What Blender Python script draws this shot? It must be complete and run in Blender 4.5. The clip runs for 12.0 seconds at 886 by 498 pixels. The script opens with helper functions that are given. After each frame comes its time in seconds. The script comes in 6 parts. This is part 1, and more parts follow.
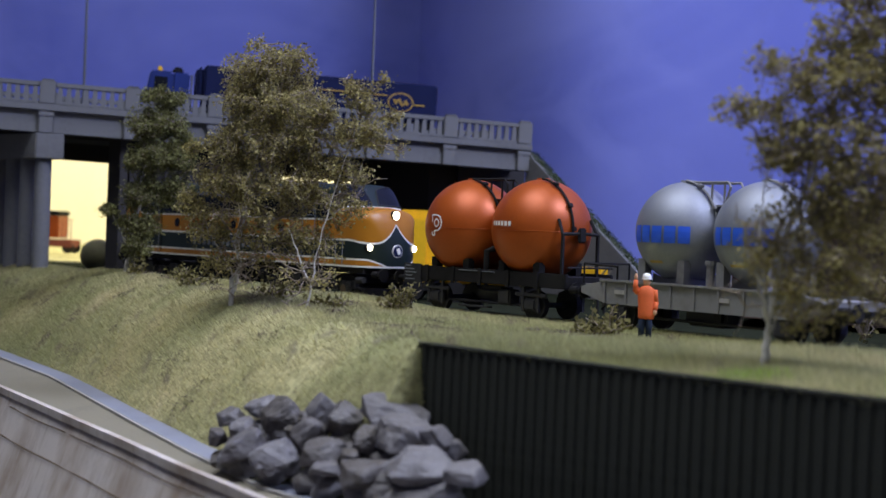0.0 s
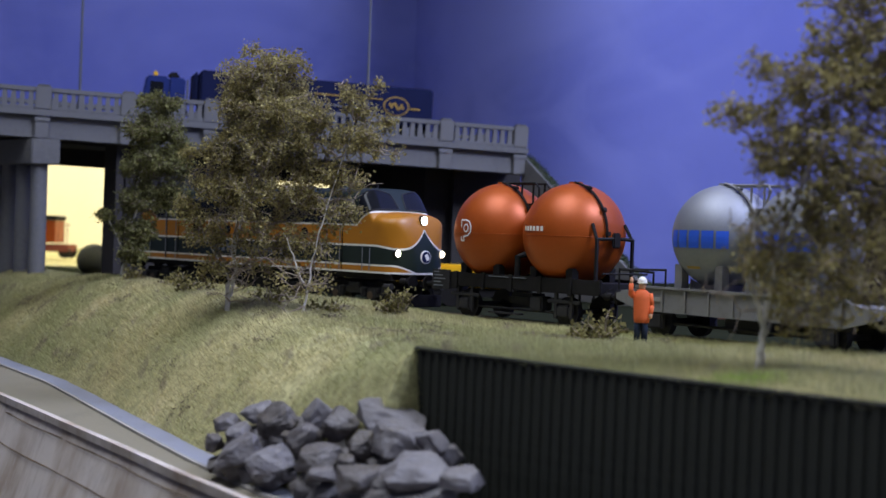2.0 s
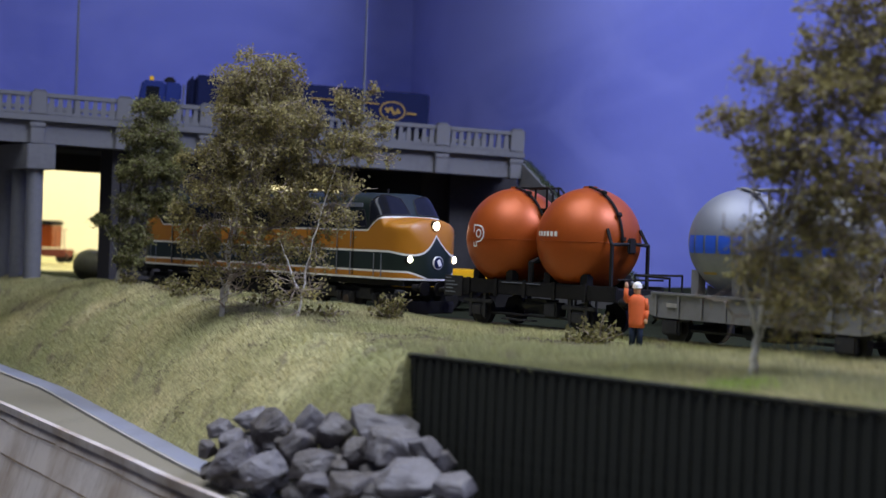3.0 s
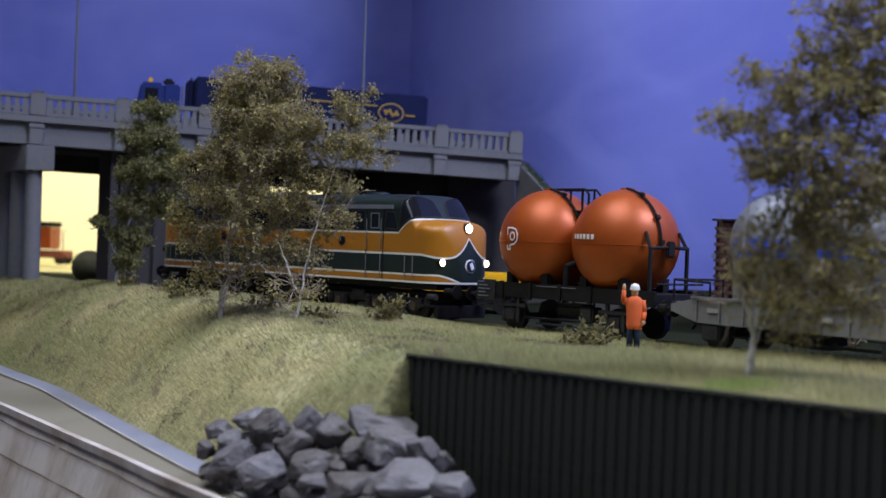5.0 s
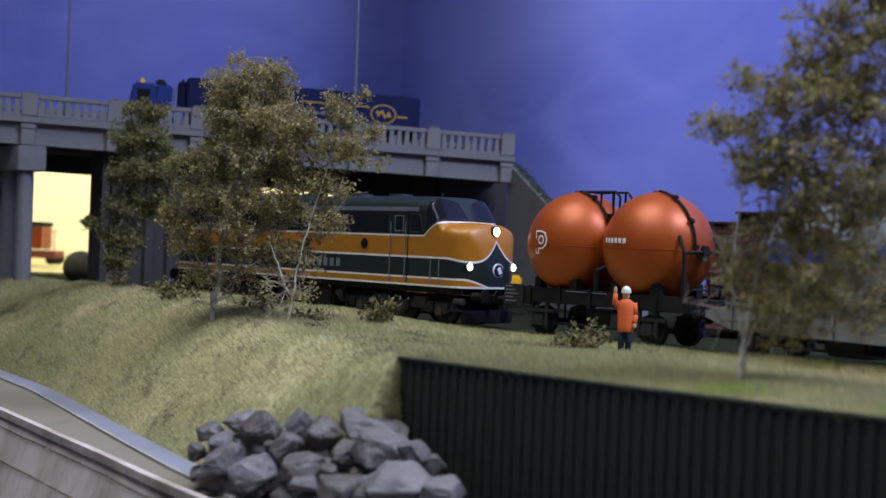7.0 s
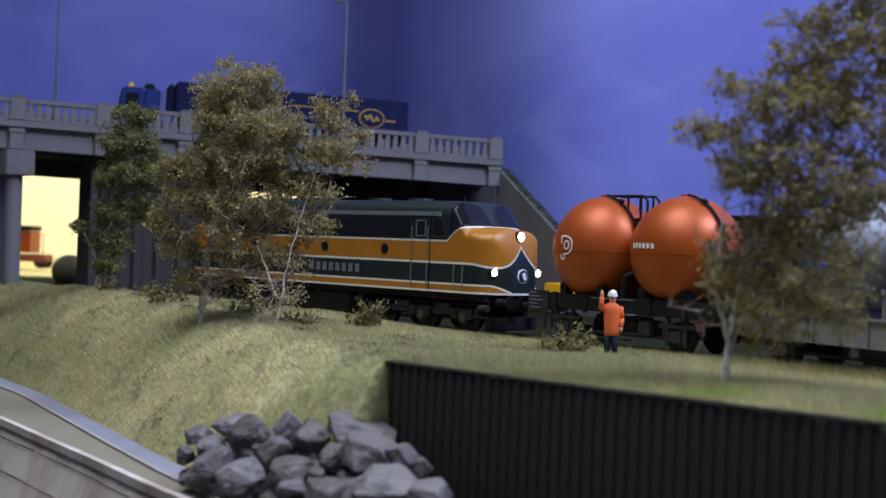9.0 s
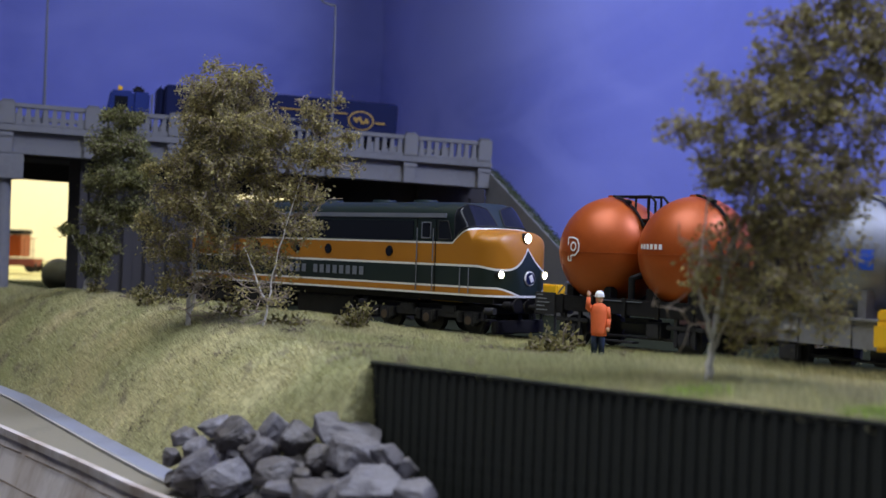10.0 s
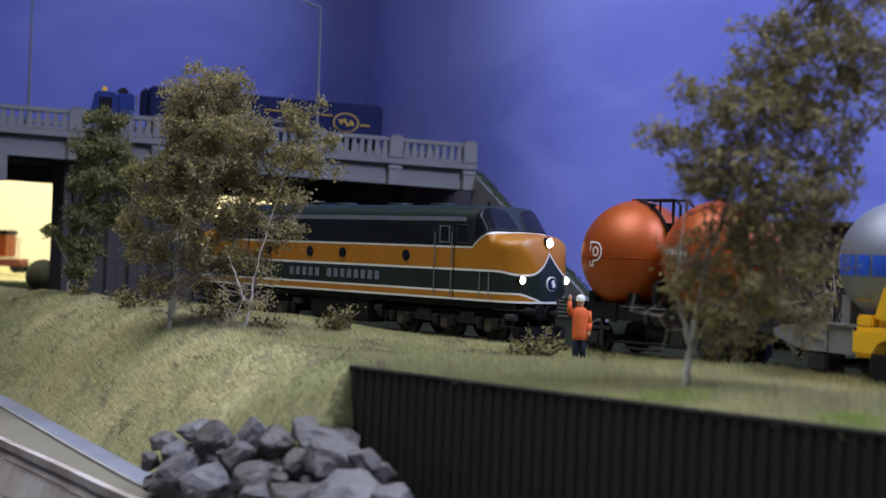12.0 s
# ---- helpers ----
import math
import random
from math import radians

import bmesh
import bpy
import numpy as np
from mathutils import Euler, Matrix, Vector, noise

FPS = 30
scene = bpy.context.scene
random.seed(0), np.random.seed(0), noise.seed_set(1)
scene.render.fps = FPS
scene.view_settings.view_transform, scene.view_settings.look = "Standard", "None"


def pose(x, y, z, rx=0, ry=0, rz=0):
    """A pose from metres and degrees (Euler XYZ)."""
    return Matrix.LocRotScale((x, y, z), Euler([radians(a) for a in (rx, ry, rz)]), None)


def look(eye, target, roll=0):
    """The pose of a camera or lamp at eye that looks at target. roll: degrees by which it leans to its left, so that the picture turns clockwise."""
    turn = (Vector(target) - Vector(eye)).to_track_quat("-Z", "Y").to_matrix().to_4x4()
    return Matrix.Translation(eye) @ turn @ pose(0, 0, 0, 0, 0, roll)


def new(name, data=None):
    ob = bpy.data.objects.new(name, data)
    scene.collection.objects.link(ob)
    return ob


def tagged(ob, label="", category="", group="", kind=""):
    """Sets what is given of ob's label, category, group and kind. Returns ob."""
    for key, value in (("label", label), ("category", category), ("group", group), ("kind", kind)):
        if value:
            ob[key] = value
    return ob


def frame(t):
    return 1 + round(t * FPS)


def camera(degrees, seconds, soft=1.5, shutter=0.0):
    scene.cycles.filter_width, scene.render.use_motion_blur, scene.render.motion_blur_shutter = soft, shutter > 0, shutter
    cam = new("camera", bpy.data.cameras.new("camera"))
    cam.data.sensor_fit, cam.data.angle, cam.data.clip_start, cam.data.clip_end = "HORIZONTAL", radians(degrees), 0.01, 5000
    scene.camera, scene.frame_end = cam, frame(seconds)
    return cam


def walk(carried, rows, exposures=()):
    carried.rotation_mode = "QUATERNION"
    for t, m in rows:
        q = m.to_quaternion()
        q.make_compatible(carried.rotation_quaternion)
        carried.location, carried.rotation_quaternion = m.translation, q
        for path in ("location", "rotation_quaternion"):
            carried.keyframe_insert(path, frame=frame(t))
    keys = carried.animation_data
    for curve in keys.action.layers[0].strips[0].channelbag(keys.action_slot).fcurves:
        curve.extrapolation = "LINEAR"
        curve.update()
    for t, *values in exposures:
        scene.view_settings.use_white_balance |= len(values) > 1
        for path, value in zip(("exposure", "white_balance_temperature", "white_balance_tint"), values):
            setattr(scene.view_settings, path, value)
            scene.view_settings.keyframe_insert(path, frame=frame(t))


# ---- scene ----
cam = camera(35.00, 12.0)
cam.data.dof.use_dof, cam.data.dof.focus_distance, cam.data.dof.aperture_fstop = True, 0.50, 25.0
PATH = [
    (0, (0.02951, -0.00169, 0.03113), (-0.03487, 0.99616, 0.01899), 2.254),
    (0.5, (0.02987, -0.00074, 0.03115), (-0.03385, 0.99714, 0.01849), 2.245),
    (1, (0.02987, -0.00126, 0.03147), (-0.03332, 0.99667, 0.01918), 2.120),
    (1.5, (0.03013, -0.00235, 0.03190), (-0.03238, 0.99563, 0.02018), 2.062),
    (2, (0.02989, -0.00238, 0.03180), (-0.03237, 0.99563, 0.02153), 2.026),
    (2.5, (0.03032, -0.00186, 0.03157), (-0.03153, 0.99619, 0.02274), 2.005),
    (3, (0.03116, -0.00143, 0.03224), (-0.03039, 0.99664, 0.02474), 1.944),
    (5, (0.03130, -0.00252, 0.03207), (-0.02917, 0.99563, 0.02611), 2.015),
    (5.5, (0.03156, -0.00382, 0.03219), (-0.02788, 0.99439, 0.02664), 2.055),
    (6, (0.03208, -0.00305, 0.03141), (-0.02534, 0.99528, 0.02598), 1.998),
    (6.5, (0.03239, -0.00296, 0.03161), (-0.02373, 0.99545, 0.02629), 2.021),
    (7, (0.03131, -0.00285, 0.03262), (-0.02340, 0.99564, 0.02734), 2.190),
    (9, (0.03199, -0.00527, 0.03299), (-0.01521, 0.99361, 0.03014), 2.140),
    (9.5, (0.03327, -0.00541, 0.03280), (-0.01147, 0.99359, 0.03104), 1.990),
    (10, (0.03396, -0.00559, 0.03247), (-0.00835, 0.99352, 0.03196), 1.922),
    (10.5, (0.03433, -0.00614, 0.03261), (-0.00540, 0.99307, 0.03316), 1.967),
    (11, (0.03438, -0.00567, 0.03290), (-0.00328, 0.99362, 0.03376), 2.017),
    (11.5, (0.03496, -0.00515, 0.03332), (-0.00110, 0.99419, 0.03381), 2.089),
    (12, (0.03624, -0.00537, 0.03354), (0.00179, 0.99403, 0.03359), 2.063),
]
walk(cam, [(t, look(eye, target, roll)) for t, eye, target, roll in PATH])

# ---- light: a dim room, lamps over the layout front, a lit room behind the bridge ----
world = bpy.data.worlds.new("room_air")
scene.world = world
world.use_nodes = True
world.node_tree.nodes["Background"].inputs["Color"].default_value = (0.43, 0.52, 1.0, 1)
world.node_tree.nodes["Background"].inputs["Strength"].default_value = 0.126


def area_lamp(name, eye, target, size, size_y, watts, colour, spread=180):
    data = bpy.data.lights.new(name, "AREA")
    data.shape, data.size, data.size_y, data.energy, data.color = "RECTANGLE", size, size_y, watts, colour
    data.spread = radians(spread)
    ob = new(name, data)
    ob.matrix_world = look(eye, target)
    return ob


area_lamp("ceiling_lamp_front", (-0.14, 0.27, 0.70), (-0.07, 0.27, 0.0), 0.60, 0.40, 2.75, (0.80, 0.86, 1.0), 114)
area_lamp("ceiling_lamp_backdrop", (0.62, 0.20, 0.80), (0.42, 0.62, 0.12), 0.30, 0.25, 6.1, (0.65, 0.72, 1.0), 120)
area_lamp("room_lamp_behind_bridge", (-0.25, 1.25, 0.75), (-0.35, 1.75, 0.05), 0.5, 0.2, 17.0, (1.0, 0.92, 0.66))

# ---- small helpers ----
AZ, CT, SREF = radians(-43.074), 0.4146, -0.36
# the track: its offset, its heading and how that bends along the way
TRACK_C, TRACK_AZ, TRACK_K, TRACK_K2 = 0.40256, radians(-44.058), -0.63706, -3.41359
TD = Vector((math.cos(AZ), math.sin(AZ)))
TN = Vector((-math.sin(AZ), math.cos(AZ)))


def heading(s):
    r = max(s - SREF, -0.27)
    # under the bridge the line swings towards the yard
    swing = min(0.45, 5.0 * max(0.0, SREF - 0.27 - s))
    return math.degrees(TRACK_AZ + TRACK_K * r + TRACK_K2 * r * r + swing)


def along_track(s, lat=0.0, z=0.0):
    """A place beside the track: s along it, lat to its far side, z above the rail."""
    n = 24
    step = (s - SREF) / n
    x = math.cos(TRACK_AZ) * SREF - math.sin(TRACK_AZ) * TRACK_C
    y = math.sin(TRACK_AZ) * SREF + math.cos(TRACK_AZ) * TRACK_C
    for k in range(n):
        h = radians(heading(SREF + (k + 0.5) * step))
        x, y = x + math.cos(h) * step, y + math.sin(h) * step
    h = radians(heading(s))
    return Vector((x - lat * math.sin(h), y + lat * math.cos(h), z))


def su(s, u, z=0.0):
    """A place by the straight line of the bank: s along, u towards the viewer's side."""
    p = TD * s + TN * (CT - u)
    return Vector((p.x, p.y, z))


def lerp_table(table, x):
    xs, ys = zip(*table)
    return float(np.interp(x, xs, ys))


def smooth(a, b, x):
    t = min(1.0, max(0.0, (x - a) / (b - a)))
    return t * t * (3 - 2 * t)


def mesh_of(name, verts, faces, material=None, shade=False):
    me = bpy.data.meshes.new(name)
    me.from_pydata([tuple(v) for v in verts], [], faces)
    if material:
        me.materials.append(material)
    if shade:
        me.polygons.foreach_set("use_smooth", [True] * len(me.polygons))
    me.update()
    return me


def part(name, bm, material, parent=None, label="", shade=False):
    """Links a bmesh, or a mesh, as one object under a thing or a part."""
    if isinstance(bm, bmesh.types.BMesh):
        me = bpy.data.meshes.new(name)
        bm.normal_update()
        bm.to_mesh(me)
        bm.free()
    else:
        me = bm
    if material and not me.materials:
        me.materials.append(material)
    if shade:
        me.polygons.foreach_set("use_smooth", [True] * len(me.polygons))
    ob = new(name, me)
    if parent:
        ob.parent = parent
    if label:
        tagged(ob, label)
    return ob


def thing(name, m, label, category, group=""):
    ob = new(name)
    ob.empty_display_size = 0.01
    ob.matrix_world = m
    return tagged(ob, label, category, group)


def box(bm, x0, x1, y0, y1, z0, z1, bevel=0.0, m=None):
    r = bmesh.ops.create_cube(bm, size=1.0, matrix=Matrix.LocRotScale(((x0 + x1) / 2, (y0 + y1) / 2, (z0 + z1) / 2), None, (x1 - x0, y1 - y0, z1 - z0)))
    vs = r["verts"]
    if bevel > 0:
        es = {e for v in vs for e in v.link_edges}
        out = bmesh.ops.bevel(bm, geom=list(es), offset=bevel, segments=2, affect="EDGES", clamp_overlap=True)
        vs = list({v for f in out["faces"] for v in f.verts} | {v for v in vs if v.is_valid})
    if m is not None:
        bmesh.ops.transform(bm, matrix=m, verts=vs)
    return vs


def rod(bm, a, b, r, r2=None, n=8):
    """A round bar from a to b."""
    a, b = Vector(a), Vector(b)
    v = b - a
    m = Matrix.Translation((a + b) / 2) @ v.to_track_quat("Z", "Y").to_matrix().to_4x4()
    return bmesh.ops.create_cone(bm, cap_ends=True, segments=n, radius1=r, radius2=r if r2 is None else r2, depth=v.length, matrix=m)["verts"]


def bar(points, r, n=6):
    """One round bar bent along the points."""
    bm = bmesh.new()
    pts = [Vector(p) for p in points]
    rings = []
    for k, p in enumerate(pts):
        ahead = (pts[min(k + 1, len(pts) - 1)] - pts[max(k - 1, 0)])
        ahead = ahead.normalized() if ahead.length > 1e-9 else Vector((0, 0, 1))
        side = Vector((0.31, 0.93, 0.2)).cross(ahead).normalized()
        up = ahead.cross(side)
        rings.append([bm.verts.new(p + (side * math.cos(i * math.tau / n) + up * math.sin(i * math.tau / n)) * r) for i in range(n)])
    for ra, rb in zip(rings, rings[1:]):
        for i in range(n):
            bm.faces.new((ra[i], ra[(i + 1) % n], rb[(i + 1) % n], rb[i]))
    bm.faces.new(rings[0][::-1])
    bm.faces.new(rings[-1])
    bmesh.ops.recalc_face_normals(bm, faces=bm.faces)
    return bm


def boxed(*args, **kw):
    bm = bmesh.new()
    box(bm, *args, **kw)
    return bm


# ---- materials ----
def material(name, colour, rough=0.7, metal=0.0, vary=0.25, scale=60.0, fine=600.0, bump=0.15, dist=0.0004, other=None, coat=0.0, islands=False, random=False):
    mat = bpy.data.materials.new(name)
    mat.use_nodes = True
    nt = mat.node_tree
    bsdf = nt.nodes["Principled BSDF"]
    bsdf.inputs["Roughness"].default_value = rough
    bsdf.inputs["Metallic"].default_value = metal
    if rough >= 0.8:
        bsdf.inputs["Specular IOR Level"].default_value = 0.15
    bsdf.inputs["Coat Weight"].default_value = coat
    tc = nt.nodes.new("ShaderNodeTexCoord")
    big, small = nt.nodes.new("ShaderNodeTexNoise"), nt.nodes.new("ShaderNodeTexNoise")
    big.inputs["Scale"].default_value, small.inputs["Scale"].default_value = scale, fine
    big.inputs["Detail"].default_value, small.inputs["Detail"].default_value = 5, 4
    nt.links.new(tc.outputs["Object"], big.inputs["Vector"])
    nt.links.new(tc.outputs["Object"], small.inputs["Vector"])
    add = nt.nodes.new("ShaderNodeMath")
    add.operation = "MULTIPLY_ADD"
    nt.links.new(small.outputs["Fac"], add.inputs[0])
    add.inputs[1].default_value = 0.5
    nt.links.new(big.outputs["Fac"], add.inputs[2])
    value = add.outputs[0]
    if islands or random:
        src = nt.nodes.new("ShaderNodeNewGeometry" if islands else "ShaderNodeObjectInfo")
        more = nt.nodes.new("ShaderNodeMath")
        more.operation = "MULTIPLY_ADD"
        nt.links.new(src.outputs["Random Per Island" if islands else "Random"], more.inputs[0])
        more.inputs[1].default_value = 0.7
        nt.links.new(value, more.inputs[2])
        half = nt.nodes.new("ShaderNodeMath")
        half.operation = "MULTIPLY"
        nt.links.new(more.outputs[0], half.inputs[0])
        half.inputs[1].default_value = 0.65
        value = half.outputs[0]
    ramp = nt.nodes.new("ShaderNodeValToRGB")
    spread = (0.46, 0.96) if (islands or random) else (0.333, 0.769)
    ramp.color_ramp.elements[0].position, ramp.color_ramp.elements[1].position = spread
    lo = other if other else tuple(c * (1 - vary) for c in colour)
    top = colour if other else tuple(min(1.0, c * (1 + vary)) for c in colour)
    ramp.color_ramp.elements[0].color, ramp.color_ramp.elements[1].color = (*lo, 1), (*top, 1)
    nt.links.new(value, ramp.inputs["Fac"])
    nt.links.new(ramp.outputs["Color"], bsdf.inputs["Base Color"])
    if bump > 0:
        b = nt.nodes.new("ShaderNodeBump")
        b.inputs["Strength"].default_value, b.inputs["Distance"].default_value = bump, dist
        nt.links.new(value, b.inputs["Height"])
        nt.links.new(b.outputs["Normal"], bsdf.inputs["Normal"])
    return mat


def glow(name, colour, strength):
    mat = bpy.data.materials.new(name)
    mat.use_nodes = True
    b = mat.node_tree.nodes["Principled BSDF"]
    b.inputs["Base Color"].default_value = (*colour, 1)
    b.inputs["Emission Color"].default_value = (*colour, 1)
    b.inputs["Emission Strength"].default_value = strength
    return mat


def grassy(name, green, straw, earth, islands):
    """Dry grass: green and straw in broad patches, brown earth showing in streaks."""
    mat = material(name, straw, 0.9, islands=islands, scale=150, fine=900, vary=0.17, bump=0.0 if islands else 0.5, dist=0.001)
    nt = mat.node_tree
    bsdf = nt.nodes["Principled BSDF"]
    tone = bsdf.inputs["Base Color"].links[0].from_socket
    tc = nt.nodes.new("ShaderNodeTexCoord")

    def patches(scale, lo, hi, stretch=(1, 1, 1)):
        mp, nz, mr = nt.nodes.new("ShaderNodeMapping"), nt.nodes.new("ShaderNodeTexNoise"), nt.nodes.new("ShaderNodeMapRange")
        mp.inputs["Scale"].default_value, mp.inputs["Rotation"].default_value = stretch, (0, 0, radians(30))
        nt.links.new(tc.outputs["Object"], mp.inputs["Vector"])
        nz.inputs["Scale"].default_value, nz.inputs["Detail"].default_value, nz.inputs["Roughness"].default_value = scale, 6, 0.62
        nt.links.new(mp.outputs["Vector"], nz.inputs["Vector"])
        mr.inputs["From Min"].default_value, mr.inputs["From Max"].default_value = lo, hi
        nt.links.new(nz.outputs["Fac"], mr.inputs["Value"])
        return mr.outputs["Result"]

    def mix(fac, a, b, kind="MIX"):
        n = nt.nodes.new("ShaderNodeMix")
        n.data_type, n.blend_type = "RGBA", kind
        nt.links.new(fac, n.inputs[0])
        for i, v in ((6, a), (7, b)):
            if isinstance(v, tuple):
                n.inputs[i].default_value = (*v, 1)
            else:
                nt.links.new(v, n.inputs[i])
        return n.outputs[2]

    col = mix(patches(9, 0.38, 0.57), tone, green)
    col = mix(patches(60, 0.58, 0.72, (2.2, 0.8, 1)), col, earth)
    col = mix(patches(16, 0.58, 0.74), col, (0.60, 0.52, 0.30))
    # each fibre has its own brightness; the earth has a fine one
    src = nt.nodes.new("ShaderNodeNewGeometry")
    span, scaled = nt.nodes.new("ShaderNodeMapRange"), nt.nodes.new("ShaderNodeVectorMath")
    span.inputs["To Min"].default_value, span.inputs["To Max"].default_value = (0.66, 1.38) if islands else (0.75, 1.25)
    nt.links.new(src.outputs["Random Per Island"] if islands else patches(420, 0.36, 0.64), span.inputs["Value"])
    scaled.operation = "SCALE"
    nt.links.new(col, scaled.inputs[0])
    nt.links.new(span.outputs["Result"], scaled.inputs["Scale"])
    col = scaled.outputs[0]
    nt.links.new(col, bsdf.inputs["Base Color"])
    return mat


def clouded(name, deep, pale):
    """Painted evening sky: broad soft clouds with fainter wisps in them."""
    mat = material(name, deep, 0.9, scale=30, fine=200, vary=0.03, bump=0.02)
    nt = mat.node_tree
    bsdf = nt.nodes["Principled BSDF"]
    tone = bsdf.inputs["Base Color"].links[0].from_socket
    tc = nt.nodes.new("ShaderNodeTexCoord")
    for scale, lo, hi, amount, twist in ((4.2, 0.40, 0.66, 0.75, 0.9), (11.0, 0.45, 0.72, 0.40, 1.4)):
        mp, nz, mr, mx = (nt.nodes.new("ShaderNode" + k) for k in ("Mapping", "TexNoise", "MapRange", "Mix"))
        mp.inputs["Scale"].default_value, mp.inputs["Rotation"].default_value = (0.8, 0.8, 1.3), (0.2, 0.5, 0.3)
        nt.links.new(tc.outputs["Object"], mp.inputs["Vector"])
        nz.inputs["Scale"].default_value, nz.inputs["Detail"].default_value, nz.inputs["Distortion"].default_value = scale, 4, twist
        nt.links.new(mp.outputs["Vector"], nz.inputs["Vector"])
        mr.interpolation_type = "SMOOTHSTEP"
        mr.inputs["From Min"].default_value, mr.inputs["From Max"].default_value, mr.inputs["To Max"].default_value = lo, hi, amount
        nt.links.new(nz.outputs["Fac"], mr.inputs["Value"])
        mx.data_type = "RGBA"
        nt.links.new(mr.outputs["Result"], mx.inputs[0])
        nt.links.new(tone, mx.inputs[6])
        mx.inputs[7].default_value = (*pale, 1)
        tone = mx.outputs[2]
    nt.links.new(tone, bsdf.inputs["Base Color"])
    return mat


def streaked(name, pale, stain):
    """Cast wall with rain streaks running down it and broad brown stains."""
    mat = material(name, pale, 0.85, scale=60, fine=500, vary=0.12, bump=0.3)
    nt = mat.node_tree
    bsdf = nt.nodes["Principled BSDF"]
    tone = bsdf.inputs["Base Color"].links[0].from_socket
    tc = nt.nodes.new("ShaderNodeTexCoord")
    for stretch, lo, hi, amount in (((170, 170, 9), 0.50, 0.74, 0.55), ((38, 38, 24), 0.44, 0.66, 0.75), ((320, 320, 30), 0.58, 0.76, -0.5)):
        mp, nz, mr, mx = (nt.nodes.new("ShaderNode" + k) for k in ("Mapping", "TexNoise", "MapRange", "Mix"))
        mp.inputs["Scale"].default_value = stretch
        nt.links.new(tc.outputs["Object"], mp.inputs["Vector"])
        nz.inputs["Scale"].default_value, nz.inputs["Detail"].default_value = 1.0, 5
        nt.links.new(mp.outputs["Vector"], nz.inputs["Vector"])
        mr.inputs["From Min"].default_value, mr.inputs["From Max"].default_value, mr.inputs["To Max"].default_value = lo, hi, abs(amount)
        nt.links.new(nz.outputs["Fac"], mr.inputs["Value"])
        mx.data_type = "RGBA"
        nt.links.new(mr.outputs["Result"], mx.inputs[0])
        nt.links.new(tone, mx.inputs[6])
        mx.inputs[7].default_value = (*(stain if amount > 0 else (0.54, 0.50, 0.47)), 1)
        tone = mx.outputs[2]
    nt.links.new(tone, bsdf.inputs["Base Color"])
    return mat


M_GROUND = grassy("grass_earth", (0.31, 0.305, 0.145), (0.43, 0.385, 0.20), (0.16, 0.13, 0.10), False)
M_GRASS = grassy("grass_fibres", (0.39, 0.385, 0.185), (0.54, 0.49, 0.275), (0.29, 0.24, 0.175), True)
M_LITTER = material("leaf_litter", (0.17, 0.135, 0.105), 0.9, islands=True, vary=0.5, bump=0)
M_TUFT = material("fresh_grass", (0.36, 0.50, 0.09), 0.85, islands=True, vary=0.35, bump=0)
M_SCATTER = material("dark_scatter", (0.015, 0.017, 0.011), 0.95, scale=30, fine=600, vary=0.4, bump=0.5, dist=0.001)
M_PLANT = material("low_planting", (0.050, 0.068, 0.032), 0.85, islands=True, vary=0.45, bump=0)
M_BALLAST = material("ballast", (0.032, 0.028, 0.025), 0.95, scale=200, fine=1500, vary=0.5, bump=0.6, dist=0.001)
for loose in (M_SCATTER, M_BALLAST):
    loose.node_tree.nodes["Principled BSDF"].inputs["Specular IOR Level"].default_value = 0.0
M_RAIL = material("rail_steel", (0.09, 0.065, 0.05), 0.45, metal=0.7, scale=200)
M_SLEEPER = material("sleeper_wood", (0.06, 0.045, 0.035), 0.9, scale=300)
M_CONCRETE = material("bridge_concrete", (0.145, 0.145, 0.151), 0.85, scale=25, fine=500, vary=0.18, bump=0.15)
# darker copy of the bridge concrete: shade under the deck as colour
M_CONCRETE_SHADE = material("shaded_concrete", (0.045, 0.042, 0.043), 0.9, scale=25, fine=500, vary=0.25)
M_BACK = clouded("blue_backdrop", (0.185, 0.215, 0.66), (0.30, 0.335, 0.82))
M_CREAM = material("cream_wall", (0.80, 0.74, 0.52), 0.9, scale=4, fine=30, vary=0.04, bump=0.02)
M_SHEET = material("sheet_piling", (0.024, 0.025, 0.020), 0.85, scale=40, fine=400, vary=0.55, bump=0.3)
M_ROCK = material("slate", (0.195, 0.183, 0.192), 0.62, scale=170, fine=900, other=(0.060, 0.048, 0.038), bump=1.0, dist=0.0009, random=True)
M_KERB = material("kerb_stone", (0.22, 0.23, 0.29), 0.4, scale=60, fine=700, vary=0.2)
M_SAND = material("towpath_sand", (0.20, 0.180, 0.135), 0.8, scale=40, fine=900, vary=0.15)
M_QUAY = streaked("quay_wall", (0.50, 0.45, 0.41), (0.27, 0.20, 0.14))
M_JOINT = material("joint_grime", (0.19, 0.145, 0.105), 0.9, scale=300)
M_LIP = material("quay_coping", (0.30, 0.285, 0.26), 0.8, scale=60, fine=600, vary=0.2)
M_WATER = material("dark_water", (0.012, 0.016, 0.022), 0.06, scale=60, fine=200, vary=0.3, bump=0.25, dist=0.001)
M_BARK = material("birch_bark", (0.66, 0.63, 0.57), 0.8, scale=150, fine=600, other=(0.20, 0.18, 0.15))
M_TWIG = material("twigs", (0.25, 0.205, 0.165), 0.9, scale=200)
M_LEAF = material("autumn_leaves", (0.52, 0.46, 0.20), 0.85, islands=True, scale=40, fine=200, other=(0.17, 0.135, 0.055), bump=0)
M_LEAF_G = material("green_leaves", (0.32, 0.32, 0.13), 0.8, islands=True, scale=40, fine=200, other=(0.09, 0.085, 0.035), bump=0)
